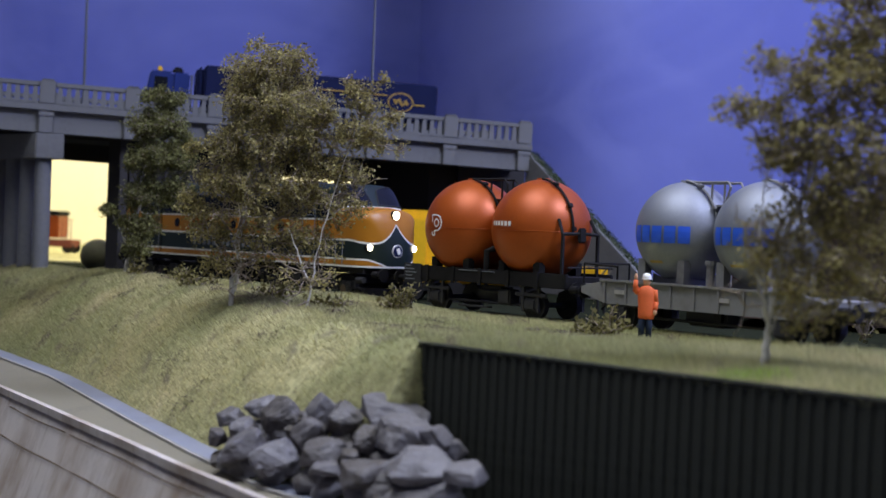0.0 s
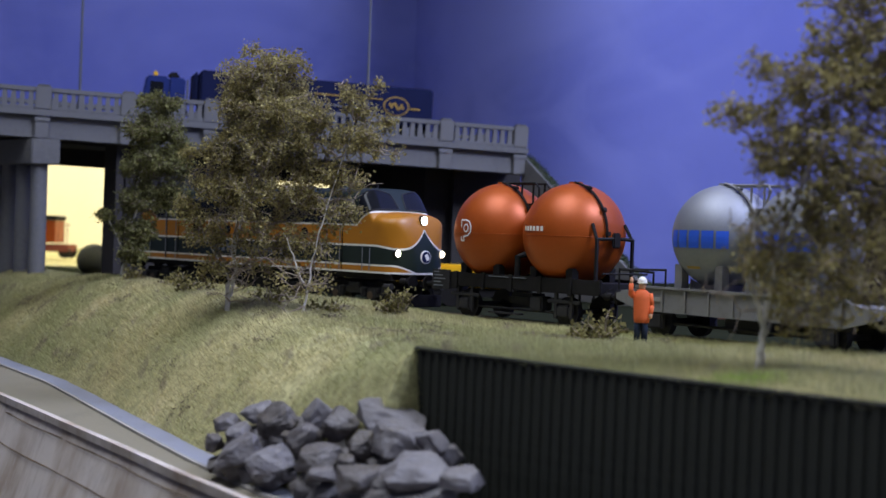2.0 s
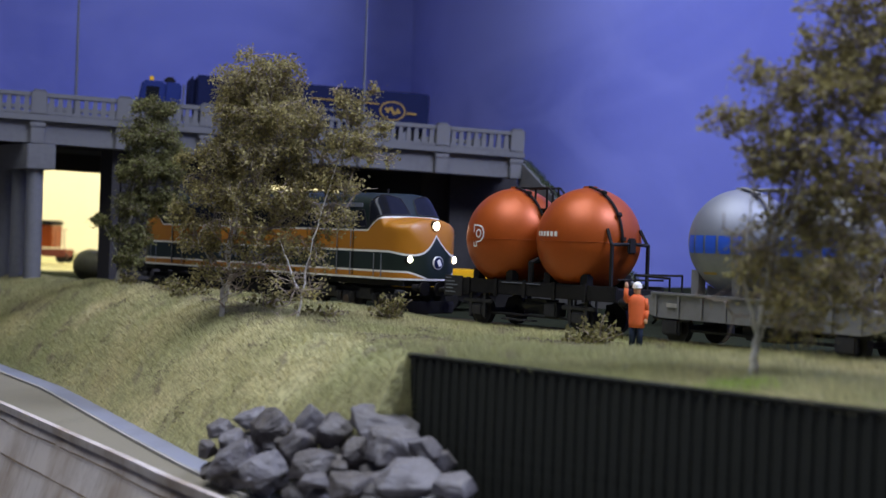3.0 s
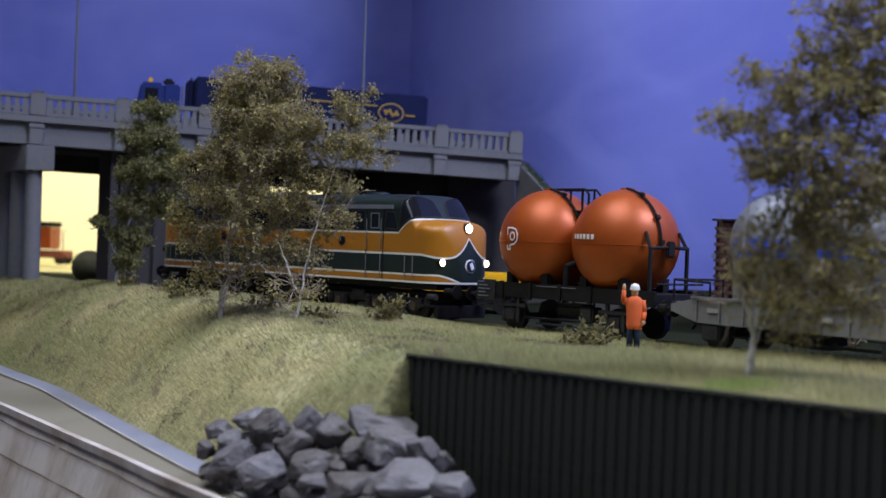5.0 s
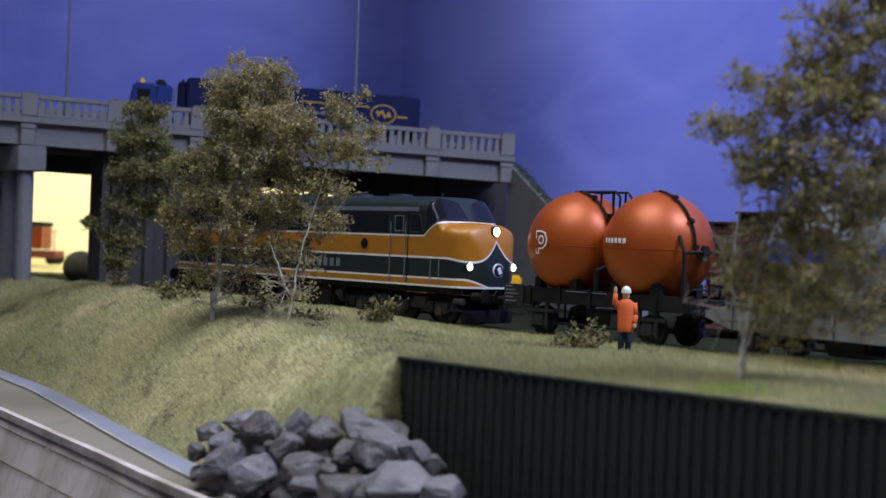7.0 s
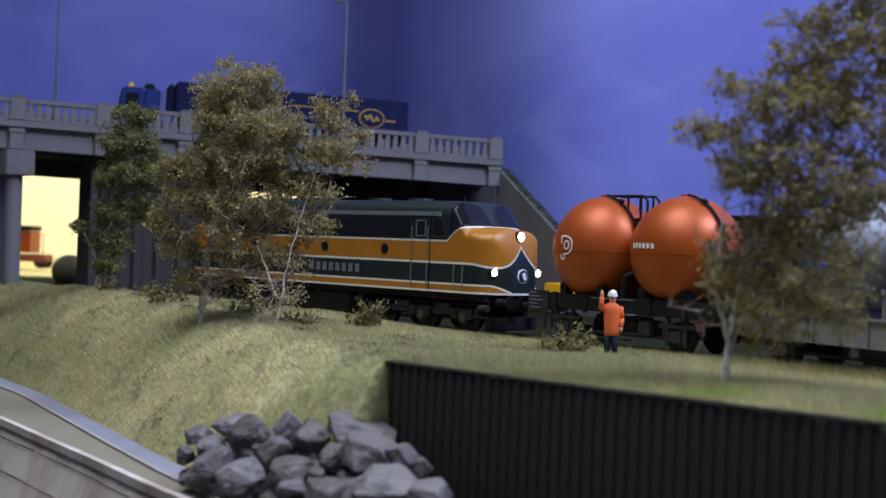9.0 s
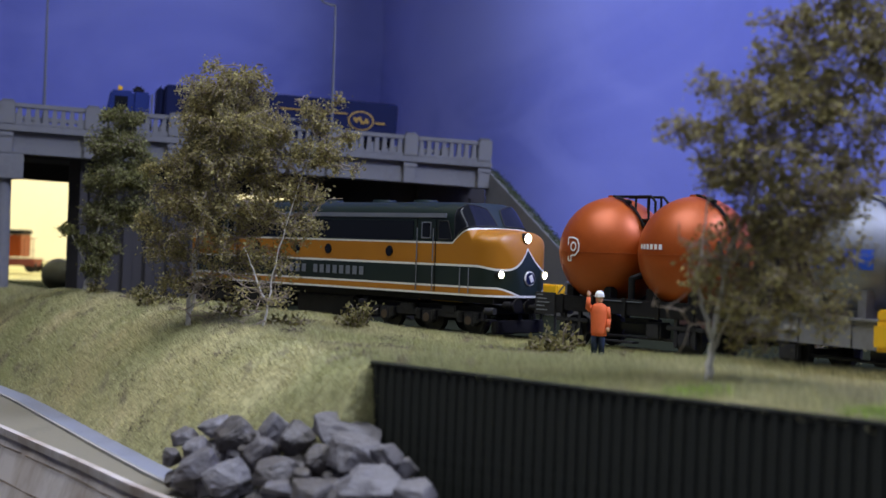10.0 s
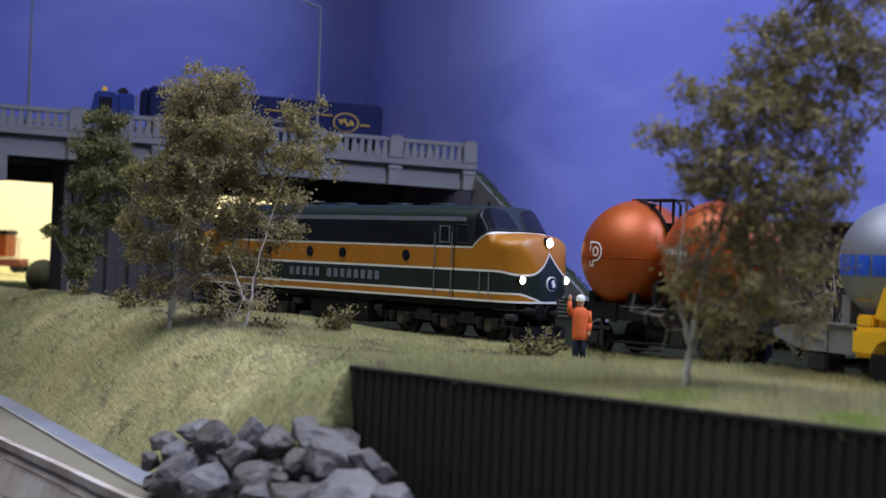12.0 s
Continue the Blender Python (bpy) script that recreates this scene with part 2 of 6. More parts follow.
M_SHRUB = material("shrub_leaves", (0.36, 0.32, 0.13), 0.85, islands=True, scale=60, fine=300, other=(0.07, 0.06, 0.025), bump=0)
for leaves in (M_LEAF, M_LEAF_G, M_SHRUB, M_GRASS):
    # thin leaves pass part of the light on
    tree_nodes = leaves.node_tree
    out = tree_nodes.nodes["Material Output"]
    leaf_bsdf = tree_nodes.nodes["Principled BSDF"]
    thin, both = tree_nodes.nodes.new("ShaderNodeBsdfTranslucent"), tree_nodes.nodes.new("ShaderNodeMixShader")
    both.inputs[0].default_value = 0.42
    tree_nodes.links.new(leaf_bsdf.inputs["Base Color"].links[0].from_socket, thin.inputs["Color"])
    tree_nodes.links.new(leaf_bsdf.outputs[0], both.inputs[1])
    tree_nodes.links.new(thin.outputs[0], both.inputs[2])
    tree_nodes.links.new(both.outputs[0], out.inputs["Surface"])
M_BLACK = material("black_frame", (0.010, 0.009, 0.009), 0.75, scale=200, vary=0.4)
M_DARKGREY = material("running_gear", (0.024, 0.023, 0.024), 0.55, scale=200, vary=0.4)
for dull in (M_BLACK, M_DARKGREY):
    dull.node_tree.nodes["Principled BSDF"].inputs["Specular IOR Level"].default_value = 0.2
M_WAGONGREY = material("wagon_grey", (0.20, 0.195, 0.195), 0.6, scale=60, fine=500, other=(0.13, 0.115, 0.10))
M_ORANGE = material("orange_tank", (0.37, 0.068, 0.005), 0.42, metal=0.28, scale=40, fine=900, vary=0.08, bump=0.02)
M_SILVER = material("silver_tank", (0.25, 0.26, 0.30), 0.56, metal=0.55, scale=40, fine=900, vary=0.10, bump=0.02)
M_BLUEPAINT = material("blue_lettering", (0.02, 0.09, 0.55), 0.45, vary=0.1)
M_WHITE = material("white_paint", (0.78, 0.76, 0.72), 0.5, vary=0.06, scale=200)
M_GLASS = material("dark_glass", (0.010, 0.011, 0.014), 0.05, vary=0.1, bump=0)
M_GLASS.node_tree.nodes["Principled BSDF"].inputs["Specular IOR Level"].default_value = 0.22
M_TRUCKBLUE = material("truck_blue", (0.008, 0.012, 0.050), 0.8, vary=0.1, bump=0.02)
M_CABBLUE = material("cab_blue", (0.010, 0.024, 0.14), 0.4, vary=0.1, bump=0.02)
M_YELLOW = material("yellow_paint", (0.80, 0.45, 0.012), 0.45, vary=0.1, scale=100)
M_GOLD = material("gold_lettering", (0.34, 0.21, 0.04), 0.45, vary=0.1)
M_BRICK = material("brick", (0.20, 0.105, 0.085), 0.85, random=True, scale=200, other=(0.075, 0.042, 0.036))
M_MORTAR = material("mortar", (0.040, 0.028, 0.026), 0.9, scale=300)
M_HIVIS = material("orange_jacket", (0.66, 0.12, 0.028), 0.75, vary=0.15, scale=200)
M_DENIM = material("blue_trousers", (0.020, 0.028, 0.048), 0.85, vary=0.2, scale=300)
M_SKIN = material("figure_face", (0.55, 0.30, 0.17), 0.6, vary=0.1)
M_GREYMETAL = material("lamp_post_metal", (0.17, 0.175, 0.20), 0.45, metal=0.4, vary=0.1)
M_OLIVE = material("olive_tank", (0.30, 0.28, 0.13), 0.6, vary=0.25)
M_REDBROWN = material("red_brown", (0.20, 0.05, 0.03), 0.7, vary=0.2)
M_LAMP = glow("headlamp", (1.0, 0.86, 0.62), 9.0)

# ---- the setting ----
EDGE = [(-1.3, 0.02), (-0.62, 0.030), (-0.54, 0.066), (-0.40, 0.108), (-0.34, 0.122), (-0.25, 0.155), (-0.222, 0.170), (0.4, 0.172)]
FOOT = [(-1.3, 0.06), (-0.75, 0.073), (-0.572, 0.1072), (-0.470, 0.1285), (-0.3875, 0.153), (-0.340, 0.1672), (-0.2935, 0.1805), (-0.239, 0.1945), (0.4, 0.202)]
SHEET_S = -0.2225


def sheet_u(s):
    return 0.171 + 0.02 * max(0.0, s - SHEET_S)


def ground_z(s, u):
    """The bank: level at the track, a grassy rim, and a slope down to the towpath."""
    left = 0.0060 * smooth(0.022, 0.06, u) + 0.004 * smooth(-0.5, -0.75, s)
    right = 0.0004 + 0.0036 * smooth(0.050, 0.150, u)
    q = smooth(-0.42, -0.28, s)
    top = left + (right - left) * q
    if u < -0.03:
        top = -0.001
    e, f = lerp_table(EDGE, s), lerp_table(FOOT, s)
    bumps = 0.0012 * noise.noise(Vector((s * 32, u * 32, 0.3))) + 0.0009 * noise.noise(Vector((s * 95, u * 95, 7.0)))
    if u <= e:
        return top + bumps * smooth(0.018, 0.05, u)
    q = (u - e) / (f - e)
    low = -0.031
    dip = 0.0075 * smooth(0.172, 0.187, u) * smooth(-0.298, -0.275, s)
    return top + (low - top) * min(1.25, q ** 1.7) + bumps * (1 - 0.6 * min(1, q)) - dip


def build_ground():
    verts, faces = [], []
    ss = np.concatenate([np.linspace(-1.3, -0.7, 30), np.linspace(-0.69, SHEET_S, 150)])
    us = np.linspace(0.020, 0.21, 86)
    for s in ss:
        f = lerp_table(FOOT, s)
        for u in us:
            v = min(u, f + 0.004)
            verts.append(su(s, v, ground_z(s, v)))
    w = len(us)
    for i in range(len(ss) - 1):
        for j in range(w - 1):
            k = i * w + j
            faces.append((k, k + w, k + w + 1, k + 1))
    # the bank's rounded end in front of the piling
    end = len(verts)
    for i in range(13):
        q = i / 12
        s = SHEET_S + 0.007 * q
        for j in range(16):
            u = 0.1705 + 0.028 * j / 15
            z = ground_z(SHEET_S, u)
            verts.append(su(s, u, z + (-0.040 - z) * smooth(0.0, 1.0, q ** 0.8)))
    for i in range(12):
        for j in range(15):
            k = end + i * 16 + j
            faces.append((k, k + 16, k + 17, k + 1))
    # the level stretch behind the sheet piling
    base = len(verts)
    s2 = np.linspace(SHEET_S, 0.35, 110)
    q2 = np.linspace(0.02, 1.0, 48)
    for s in s2:
        for q in q2:
            u = q if q <= 0.015 else 0.02 + (sheet_u(s) - 0.0015 - 0.02) * (q - 0.02) / 0.98
            z = ground_z(s, min(u, 0.165))
            verts.append(su(s, u, z))
    w2 = len(q2)
    for i in range(len(s2) - 1):
        for j in range(w2 - 1):
            k = base + i * w2 + j
            faces.append((k, k + w2, k + w2 + 1, k + 1))
    ob = part("ground", mesh_of("ground", verts, faces, M_GROUND, True), None)
    return tagged(ob, "grassy railway embankment, dry and patchy, sloping to the towpath", "ground", kind="structure")


def build_back_ground():
    pts = [su(-1.3, 0.030), su(0.35, 0.030), su(0.35, -0.6), su(-1.3, -0.95)]
    bm = bmesh.new()
    vs = [bm.verts.new((p.x, p.y, -0.0050)) for p in pts]
    bm.faces.new(vs)
    bmesh.ops.subdivide_edges(bm, edges=bm.edges[:], cuts=40, use_grid_fill=True)
    for v in bm.verts:
        far = CT - v.co.x * TN.x - v.co.y * TN.y
        v.co.z += 0.0015 * noise.noise(v.co * 25) + 0.015 * smooth(-0.10, -0.27, far) * smooth(-0.02, 0.10, v.co.x)
    ob = part("ground_behind_track", bm, M_SCATTER, shade=True)
    tagged(ob, "dark olive scatter ground rising gently behind the track", "ground", kind="structure")


def sweep(name, left, right, z_left, z_right, material_, label, category, thick=0.004):
    """A strip between two lines of the plan, with thickness."""
    n = len(left)
    verts = [Vector((p.x, p.y, z_left)) for p in left] + [Vector((p.x, p.y, z_right)) for p in right]
    verts += [v - Vector((0, 0, thick)) for v in verts]
    faces = []
    for i in range(n - 1):
        faces.append((i, n + i, n + i + 1, i + 1))
        faces.append((2 * n + i, i, i + 1, 2 * n + i + 1))
        faces.append((n + i, 3 * n + i, 3 * n + i + 1, n + i + 1))
    ob = part(name, mesh_of(name, verts, faces, material_), None)
    return tagged(ob, label, category, kind="structure")


LIP = [(-0.95, 0.100), (-0.70, 0.130), (-0.441, 0.1703), (-0.3877, 0.1807), (-0.3424, 0.1898), (-0.3053, 0.197), (-0.2722, 0.2041), (-0.2403, 0.2097), (-0.12, 0.232), (0.1, 0.26)]


def build_waterside():
    ss = np.linspace(-0.95, -0.05, 90)
    foot = [su(s, lerp_table(FOOT, s) - 0.001) for s in ss]
    k1 = [su(s, lerp_table(FOOT, s) + 0.0066) for s in ss]
    k2 = [su(s, lerp_table(FOOT, s) + 0.0078) for s in ss]
    lip0 = [su(s, max(lerp_table(LIP, s), lerp_table(FOOT, s) + 0.008)) for s in ss]
    lip1 = [su(s, max(lerp_table(LIP, s), lerp_table(FOOT, s) + 0.008) + 0.0035) for s in ss]
    sweep("kerb", foot, k1, -0.0298, -0.0304, M_KERB, "blue-grey concrete kerb along the foot of the bank", "kerb")
    sweep("kerb_edge", k1, k2, -0.0298, -0.0298, M_LIP, "pale worn edge of the kerb", "kerb", 0.003)
    sweep("towpath", k2, lip0, -0.0306, -0.0326, M_SAND, "sandy beige towpath between kerb and quay wall", "path")
    sweep("quay_coping", lip0, lip1, -0.0283, -0.0277, M_QUAY, "pale worn coping of the quay wall", "coping", 0.0022)
    # face of the quay wall, leaning out a little
    n, rows = len(ss), 26
    verts, faces = [], []
    for i, s in enumerate(ss):
        u0 = max(lerp_table(LIP, s), lerp_table(FOOT, s) + 0.008) + 0.0025
        for j in range(rows):
            q = j / (rows - 1)
            rib = 0.0005 * math.sin(s * 1400) * (0.4 + 0.6 * q)
            verts.append(su(s, u0 + 0.052 * q + rib + 0.001 * noise.noise(Vector((s * 60, q * 3, 2))), -0.030 - 0.150 * q))
    for i in range(n - 1):
        for j in range(rows - 1):
            k = i * rows + j
            faces.append((k, k + 1, k + rows + 1, k + rows))
    ob = part("quay_wall", mesh_of("quay_wall", verts, faces, M_QUAY, True), None)
    tagged(ob, "weathered grey-brown quay wall with stained courses", "wall", kind="structure")
    # dotted joints
    bm = bmesh.new()
    for q in (0.018, 0.078):
        for s in np.linspace(-0.60, -0.20, 260):
            if noise.noise(Vector((s * 45, q * 30, 3.0))) < -0.5:
                continue
            sag = q + 0.0035 * noise.noise(Vector((s * 22, q * 10, 6.0)))
            p = su(s, lerp_table(LIP, s) + 0.0028 + 0.052 * sag, -0.030 - 0.150 * sag)
            box(bm, -0.00028, 0.00028, -0.0004, 0.0004, -0.00013, 0.00013, m=Matrix.Translation(p) @ pose(0, 0, 0, 0, 0, -43))
    tagged(part("quay_joint", bm, M_JOINT, ob), "dotted dark joints", kind="stuff")
    # water in front of the sheet piling
    bm = bmesh.new()
    vs = [bm.verts.new(su(s, u, -0.0335)) for s, u in ((-0.30, 0.17), (0.35, 0.17), (0.35, 0.45), (-0.17, 0.245), (-0.30, 0.187))]
    bm.faces.new(vs[::-1])
    tagged(part("water", bm, M_WATER), "dark still water below the sheet piling", "water", kind="structure")


def build_sheet_piling():
    wall = thing("wall_sheet_piling", Matrix.Identity(4), "dark green-black corrugated sheet piling retaining the bank", "retaining wall")
    tagged(wall, kind="structure")
    pitch, count = 0.0030, 171
    me = None
    for i in range(count):
        s0 = SHEET_S + i * pitch
        prof = [(0, 0.0), (0.0006, 0.0), (0.0010, 0.0006), (0.0022, 0.0006), (0.0026, 0.0), (0.0030, 0.0)]
        if me is None:
            verts = []
            for z in (0.0, -0.060):
                verts += [Vector((x, -y, z)) for x, y in prof] + [Vector((x, -y + 0.0008, z)) for x, y in prof]
            n = len(prof)
            faces = []
            for k in range(n - 1):
                faces += [(k, k + 2 * n, k + 2 * n + 1, k + 1), (k + n, k + n + 1, k + 3 * n + 1, k + 3 * n), (k, k + 1, k + n + 1, k + n)]
            me = mesh_of("pile_panel", verts, faces, M_SHEET)
        ob = new("pile_panel", me)
        p = su(s0, sheet_u(s0), 0.0044 + 0.0006 * smooth(-0.2, -0.05, s0))
        ob.matrix_world = Matrix.Translation(p) @ pose(0, 0, 0, 0, 0, math.degrees(AZ) - 1.1)
        ob.parent = wall
    cap = []
    for s in np.linspace(SHEET_S, SHEET_S + count * pitch, 40):
        cap.append(su(s, sheet_u(s) + 0.0003, 0.0046 + 0.0006 * smooth(-0.2, -0.05, s)))
    part("capping", bar(cap, 0.0006), M_SHEET, wall)


def build_backdrop():
    # plan of the painted backdrop, corner and curve
    def curve(pts, n):
        out = []
        for i in range(len(pts) - 1):
            p0, p1, p2, p3 = pts[max(0, i - 1)], pts[i], pts[i + 1], pts[min(len(pts) - 1, i + 2)]
            for k in range(n):
                t = k / n
                out.append(tuple(0.5 * (2 * b + (c - a) * t + (2 * a - 5 * b + 4 * c - d) * t * t + (3 * b - a - 3 * c + d) * t ** 3) for a, b, c, d in zip(p0, p1, p2, p3)))
        return out + [pts[-1]]

    def sheet(name, pts, z0, z1, mat, label):
        verts, faces = [], []
        n = len(pts)
        for off in (0.0, 0.006):
            for z in (z0, z1):
                verts += [Vector((x + off * 0.3, y + off, z)) for x, y in pts]
        for i in range(n - 1):
            faces += [(i, i + 1, n + i + 1, n + i), (2 * n + i, 3 * n + i, 3 * n + i + 1, 2 * n + i + 1), (n + i, n + i + 1, 3 * n + i + 1, 3 * n + i)]
        ob = part(name, mesh_of(name, verts, faces, mat, True), None)
        tagged(ob, label, "backdrop", kind="structure")

    right = curve([(-0.070, 1.06), (0.028, 0.86), (0.16, 0.765), (0.40, 0.60), (0.75, 0.30), (1.0, -0.2)], 10)
    sheet("backdrop_right", right, -0.02, 0.62, M_BACK, "blue painted sky backdrop with faint grey clouds")
    sheet("backdrop_left", [(-1.3, 0.98), (-0.6, 1.02), (-0.053, 1.040)], 0.088, 0.62, M_BACK, "darker blue painted sky backdrop behind the bridge")
    sheet("wall_room", [(-1.6, 1.85), (-0.6, 1.85), (0.3, 1.85)], -0.1, 0.9, M_CREAM, "cream wall of the lit room behind the bridge")
    bm = boxed(-1.8, 1.6, -1.6, 1.95, -0.25, -0.22)
    tagged(part("floor", bm, M_SAND), "plain floor under the layout", "floor", kind="structure")
    bm = boxed(-1.6, 0.3, 1.10, 1.86, -0.05, -0.004)
    tagged(part("floor_yard", bm, M_GROUND), "scatter ground of the yard behind the bridge", "ground", kind="structure")
    bm = boxed(-1.8, 1.6, -1.6, 2.0, 1.45, 1.5)
    tagged(part("ceiling", bm, M_CREAM), "plain pale ceiling of the room", "ceiling", kind="structure")


def build_track():
    ss = np.linspace(-0.80, 0.12, 90)
    lats = [(-0.024, -0.0055), (-0.016, -0.0020), (0.016, -0.0020), (0.024, -0.0055)]
    verts = [along_track(s, a, z) for s in ss for a, z in lats]
    faces = [(i * 4 + j, i * 4 + j + 1, i * 4 + j + 5, i * 4 + j + 4) for i in range(len(ss) - 1) for j in range(3)]
    tagged(part("track_bed", mesh_of("track_bed", verts, faces, M_BALLAST), None), "dark brown ballast bed under the track", "ballast", kind="structure")
    track = thing("railway_track", Matrix.Identity(4), "model railway track with rusty rails and dark sleepers", "railway track")
    for side in (-0.00875, 0.00875):
        part("rail", bar([along_track(s, side, -0.0009) for s in np.linspace(-0.80, 0.12, 70)], 0.0009, 6), M_RAIL, track)
    sleeper = mesh_of("sleeper", [], [])
    bm = boxed(-0.0014, 0.0014, -0.0145, 0.0145, -0.0008, 0.0008)
    bm.to_mesh(sleeper)
    bm.free()
    sleeper.materials.append(M_SLEEPER)
    for s in np.arange(-0.78, 0.11, 0.0072):
        ob = new("sleeper", sleeper)
        ob.matrix_world = Matrix.Translation(along_track(s, 0, -0.0022)) @ pose(0, 0, 0, 0, 0, heading(s))
        ob.parent = track


build_ground()
build_back_ground()
build_waterside()
build_sheet_piling()
build_backdrop()
build_track()

# ---- the road bridge ----
BRIDGE = pose(-0.230, 0.719, 0, 0, 0, 17.57)
TILT = pose(0, 0, 0, 0, 1.57, 0)


def build_bridge():
    bridge = thing("road_bridge", BRIDGE, "grey concrete road bridge with a balustrade over the railway", "bridge")

    def piece(name, bm, mat=M_CONCRETE, tilt=True, label=""):
        ob = part(name, bm, mat, bridge, label)
        if tilt:
            ob.matrix_basis = TILT
        return ob

    x0, x1 = -0.36, 0.2665
    piece("deck", boxed(x0, x1, -0.0015, 0.092, 0.0862, 0.0900, bevel=0.0006))
    # cross beam and inner beams carry the under-deck shade in their colour
    piece("cross_beam", boxed(-0.12, 0.225, 0.0855, 0.0900, 0.0648, 0.0760), M_CONCRETE_SHADE, True, "dark beam under the far edge")
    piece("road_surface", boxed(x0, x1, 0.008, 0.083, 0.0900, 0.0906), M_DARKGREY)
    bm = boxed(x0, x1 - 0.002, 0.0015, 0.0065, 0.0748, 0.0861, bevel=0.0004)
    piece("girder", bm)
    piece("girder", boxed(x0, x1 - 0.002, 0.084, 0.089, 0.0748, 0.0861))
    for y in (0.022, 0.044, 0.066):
        piece("beam", boxed(x0, x1 - 0.004, y - 0.003, y + 0.003, 0.0765, 0.0861), M_CONCRETE_SHADE)
    pitch = 0.04365
    posts = [i * pitch for i in range(-8, 7)]
    post_me, base_me, pil_me, bal_me = (bpy.data.meshes.new(n) for n in ("railing_post", "bracket", "pilaster", "baluster"))
    bm = boxed(-0.0041, 0.0041, -0.0010, 0.0046, 0.0900, 0.1022, bevel=0.0005)
    box(bm, -0.0034, 0.0034, -0.0004, 0.0040, 0.1019, 0.1032, bevel=0.0006)
    bm.to_mesh(post_me), bm.free()
    bm = boxed(-0.0036, 0.0036, -0.0008, 0.0062, 0.0747, 0.0860, bevel=0.0004)
    box(bm, -0.0040, 0.0040, -0.0012, 0.0062, 0.0835, 0.0860, bevel=0.0003)
    bm.to_mesh(pil_me), bm.free()
    bm = boxed(-0.00125, 0.00125, 0.0004, 0.0026, 0.0915, 0.0990)
    for v in bm.verts:
        v.co.x *= 0.85 if v.co.z > 0.095 else 1.15
    bm.to_mesh(bal_me), bm.free()
    for me in (post_me, pil_me, bal_me):
        me.materials.append(M_CONCRETE)

    def put(name, me, x, y=0.0):
        ob = new(name, me)
        ob.parent = bridge
        ob.matrix_basis = TILT @ Matrix.Translation((x, y, 0))

    for x in posts:
        put("railing_post", post_me, x)
        put("railing_post", post_me, x, 0.084)
        put("pilaster", pil_me, x)
    for a, b in zip(posts, posts[1:]):
        for y in (0.0, 0.084):
            piece("handrail", boxed(a + 0.0041, b - 0.0041, 0.0, 0.0034, 0.0990, 0.1016, bevel=0.0004)).location.y += y
            piece("plinth", boxed(a + 0.0041, b - 0.0041, -0.0002, 0.0036, 0.0900, 0.0916, bevel=0.0003)).location.y += y
            if y > 0 and a < -0.1:
                continue
            for k in range(8):
                put("baluster", bal_me, a + 0.0041 + (b - a - 0.0082) * (k + 0.5) / 8, y)
    # piers and abutment stand in line with the track, askew to the deck
    skew = Matrix(((1, -0.561, 0, 0), (0, 1, 0, 0), (0, 0, 1, 0), (0, 0, 0, 1)))
    piece("pier_cap", boxed(-0.0035, 0.0110, -0.0020, 0.088, 0.0612, 0.0746, bevel=0.0005, m=skew), tilt=False)
    for y in (0.0045, 0.0189, 0.0333, 0.0477, 0.062, 0.0765):
        bm = bmesh.new()
        rod(bm, (0.004 - 0.561 * y, y, 0.0), (0.004 - 0.561 * y, y, 0.0614), 0.0045, 0.0043, 20)
        piece("column", bm, tilt=False)
    # wall pier between the two openings, ribbed, its shade put into the colour
    piece("wall_pier", boxed(0.0518, 0.127, 0.010, 0.030, -0.004, 0.0745, m=skew), M_CONCRETE_SHADE, False, "wall pier coloured dark for shade")
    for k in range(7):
        piece("rib", boxed(0.041 + k * 0.0118, 0.0450 + k * 0.0118, 0.0075, 0.0098, -0.004, 0.0745), M_CONCRETE_SHADE, False)
    # abutment at the backdrop end, also coloured dark for the shade there
    piece("abutment", boxed(0.234, 0.292, 0.031, 0.088, -0.004, 0.0715, m=skew), M_CONCRETE_SHADE, False, "shaded abutment wall")
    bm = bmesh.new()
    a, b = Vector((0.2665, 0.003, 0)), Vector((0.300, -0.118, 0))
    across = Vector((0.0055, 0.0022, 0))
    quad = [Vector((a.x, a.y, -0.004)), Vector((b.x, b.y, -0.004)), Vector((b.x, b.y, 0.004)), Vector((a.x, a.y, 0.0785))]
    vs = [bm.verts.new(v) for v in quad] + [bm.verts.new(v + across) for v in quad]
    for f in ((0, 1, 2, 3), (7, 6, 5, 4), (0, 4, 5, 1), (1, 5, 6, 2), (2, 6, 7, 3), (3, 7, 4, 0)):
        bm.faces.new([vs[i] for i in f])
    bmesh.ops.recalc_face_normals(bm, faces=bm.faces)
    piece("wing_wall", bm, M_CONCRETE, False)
    piece("front_wall", boxed(0.232, 0.2664, 0.024, 0.030, -0.004, 0.0712), M_CONCRETE_SHADE, False)
    # planted strip on the wing wall
    rng = np.random.default_rng(5)
    leaf = []
    for _ in range(3600):
        q = rng.random()
        p = a.lerp(b, q) + across * rng.random() + Vector((0, 0, 0.0785 + (0.004 - 0.0785) * q))
        leaf.append((p + Vector(rng.normal(0, 0.0005, 3)) + Vector((0.001, 0, 0.0002)), 0.00055))
    ob = part("planting", leaf_mesh("planting", leaf, rng), M_PLANT, bridge, "low green planting")
    tagged(ob, kind="stuff")
    return bridge


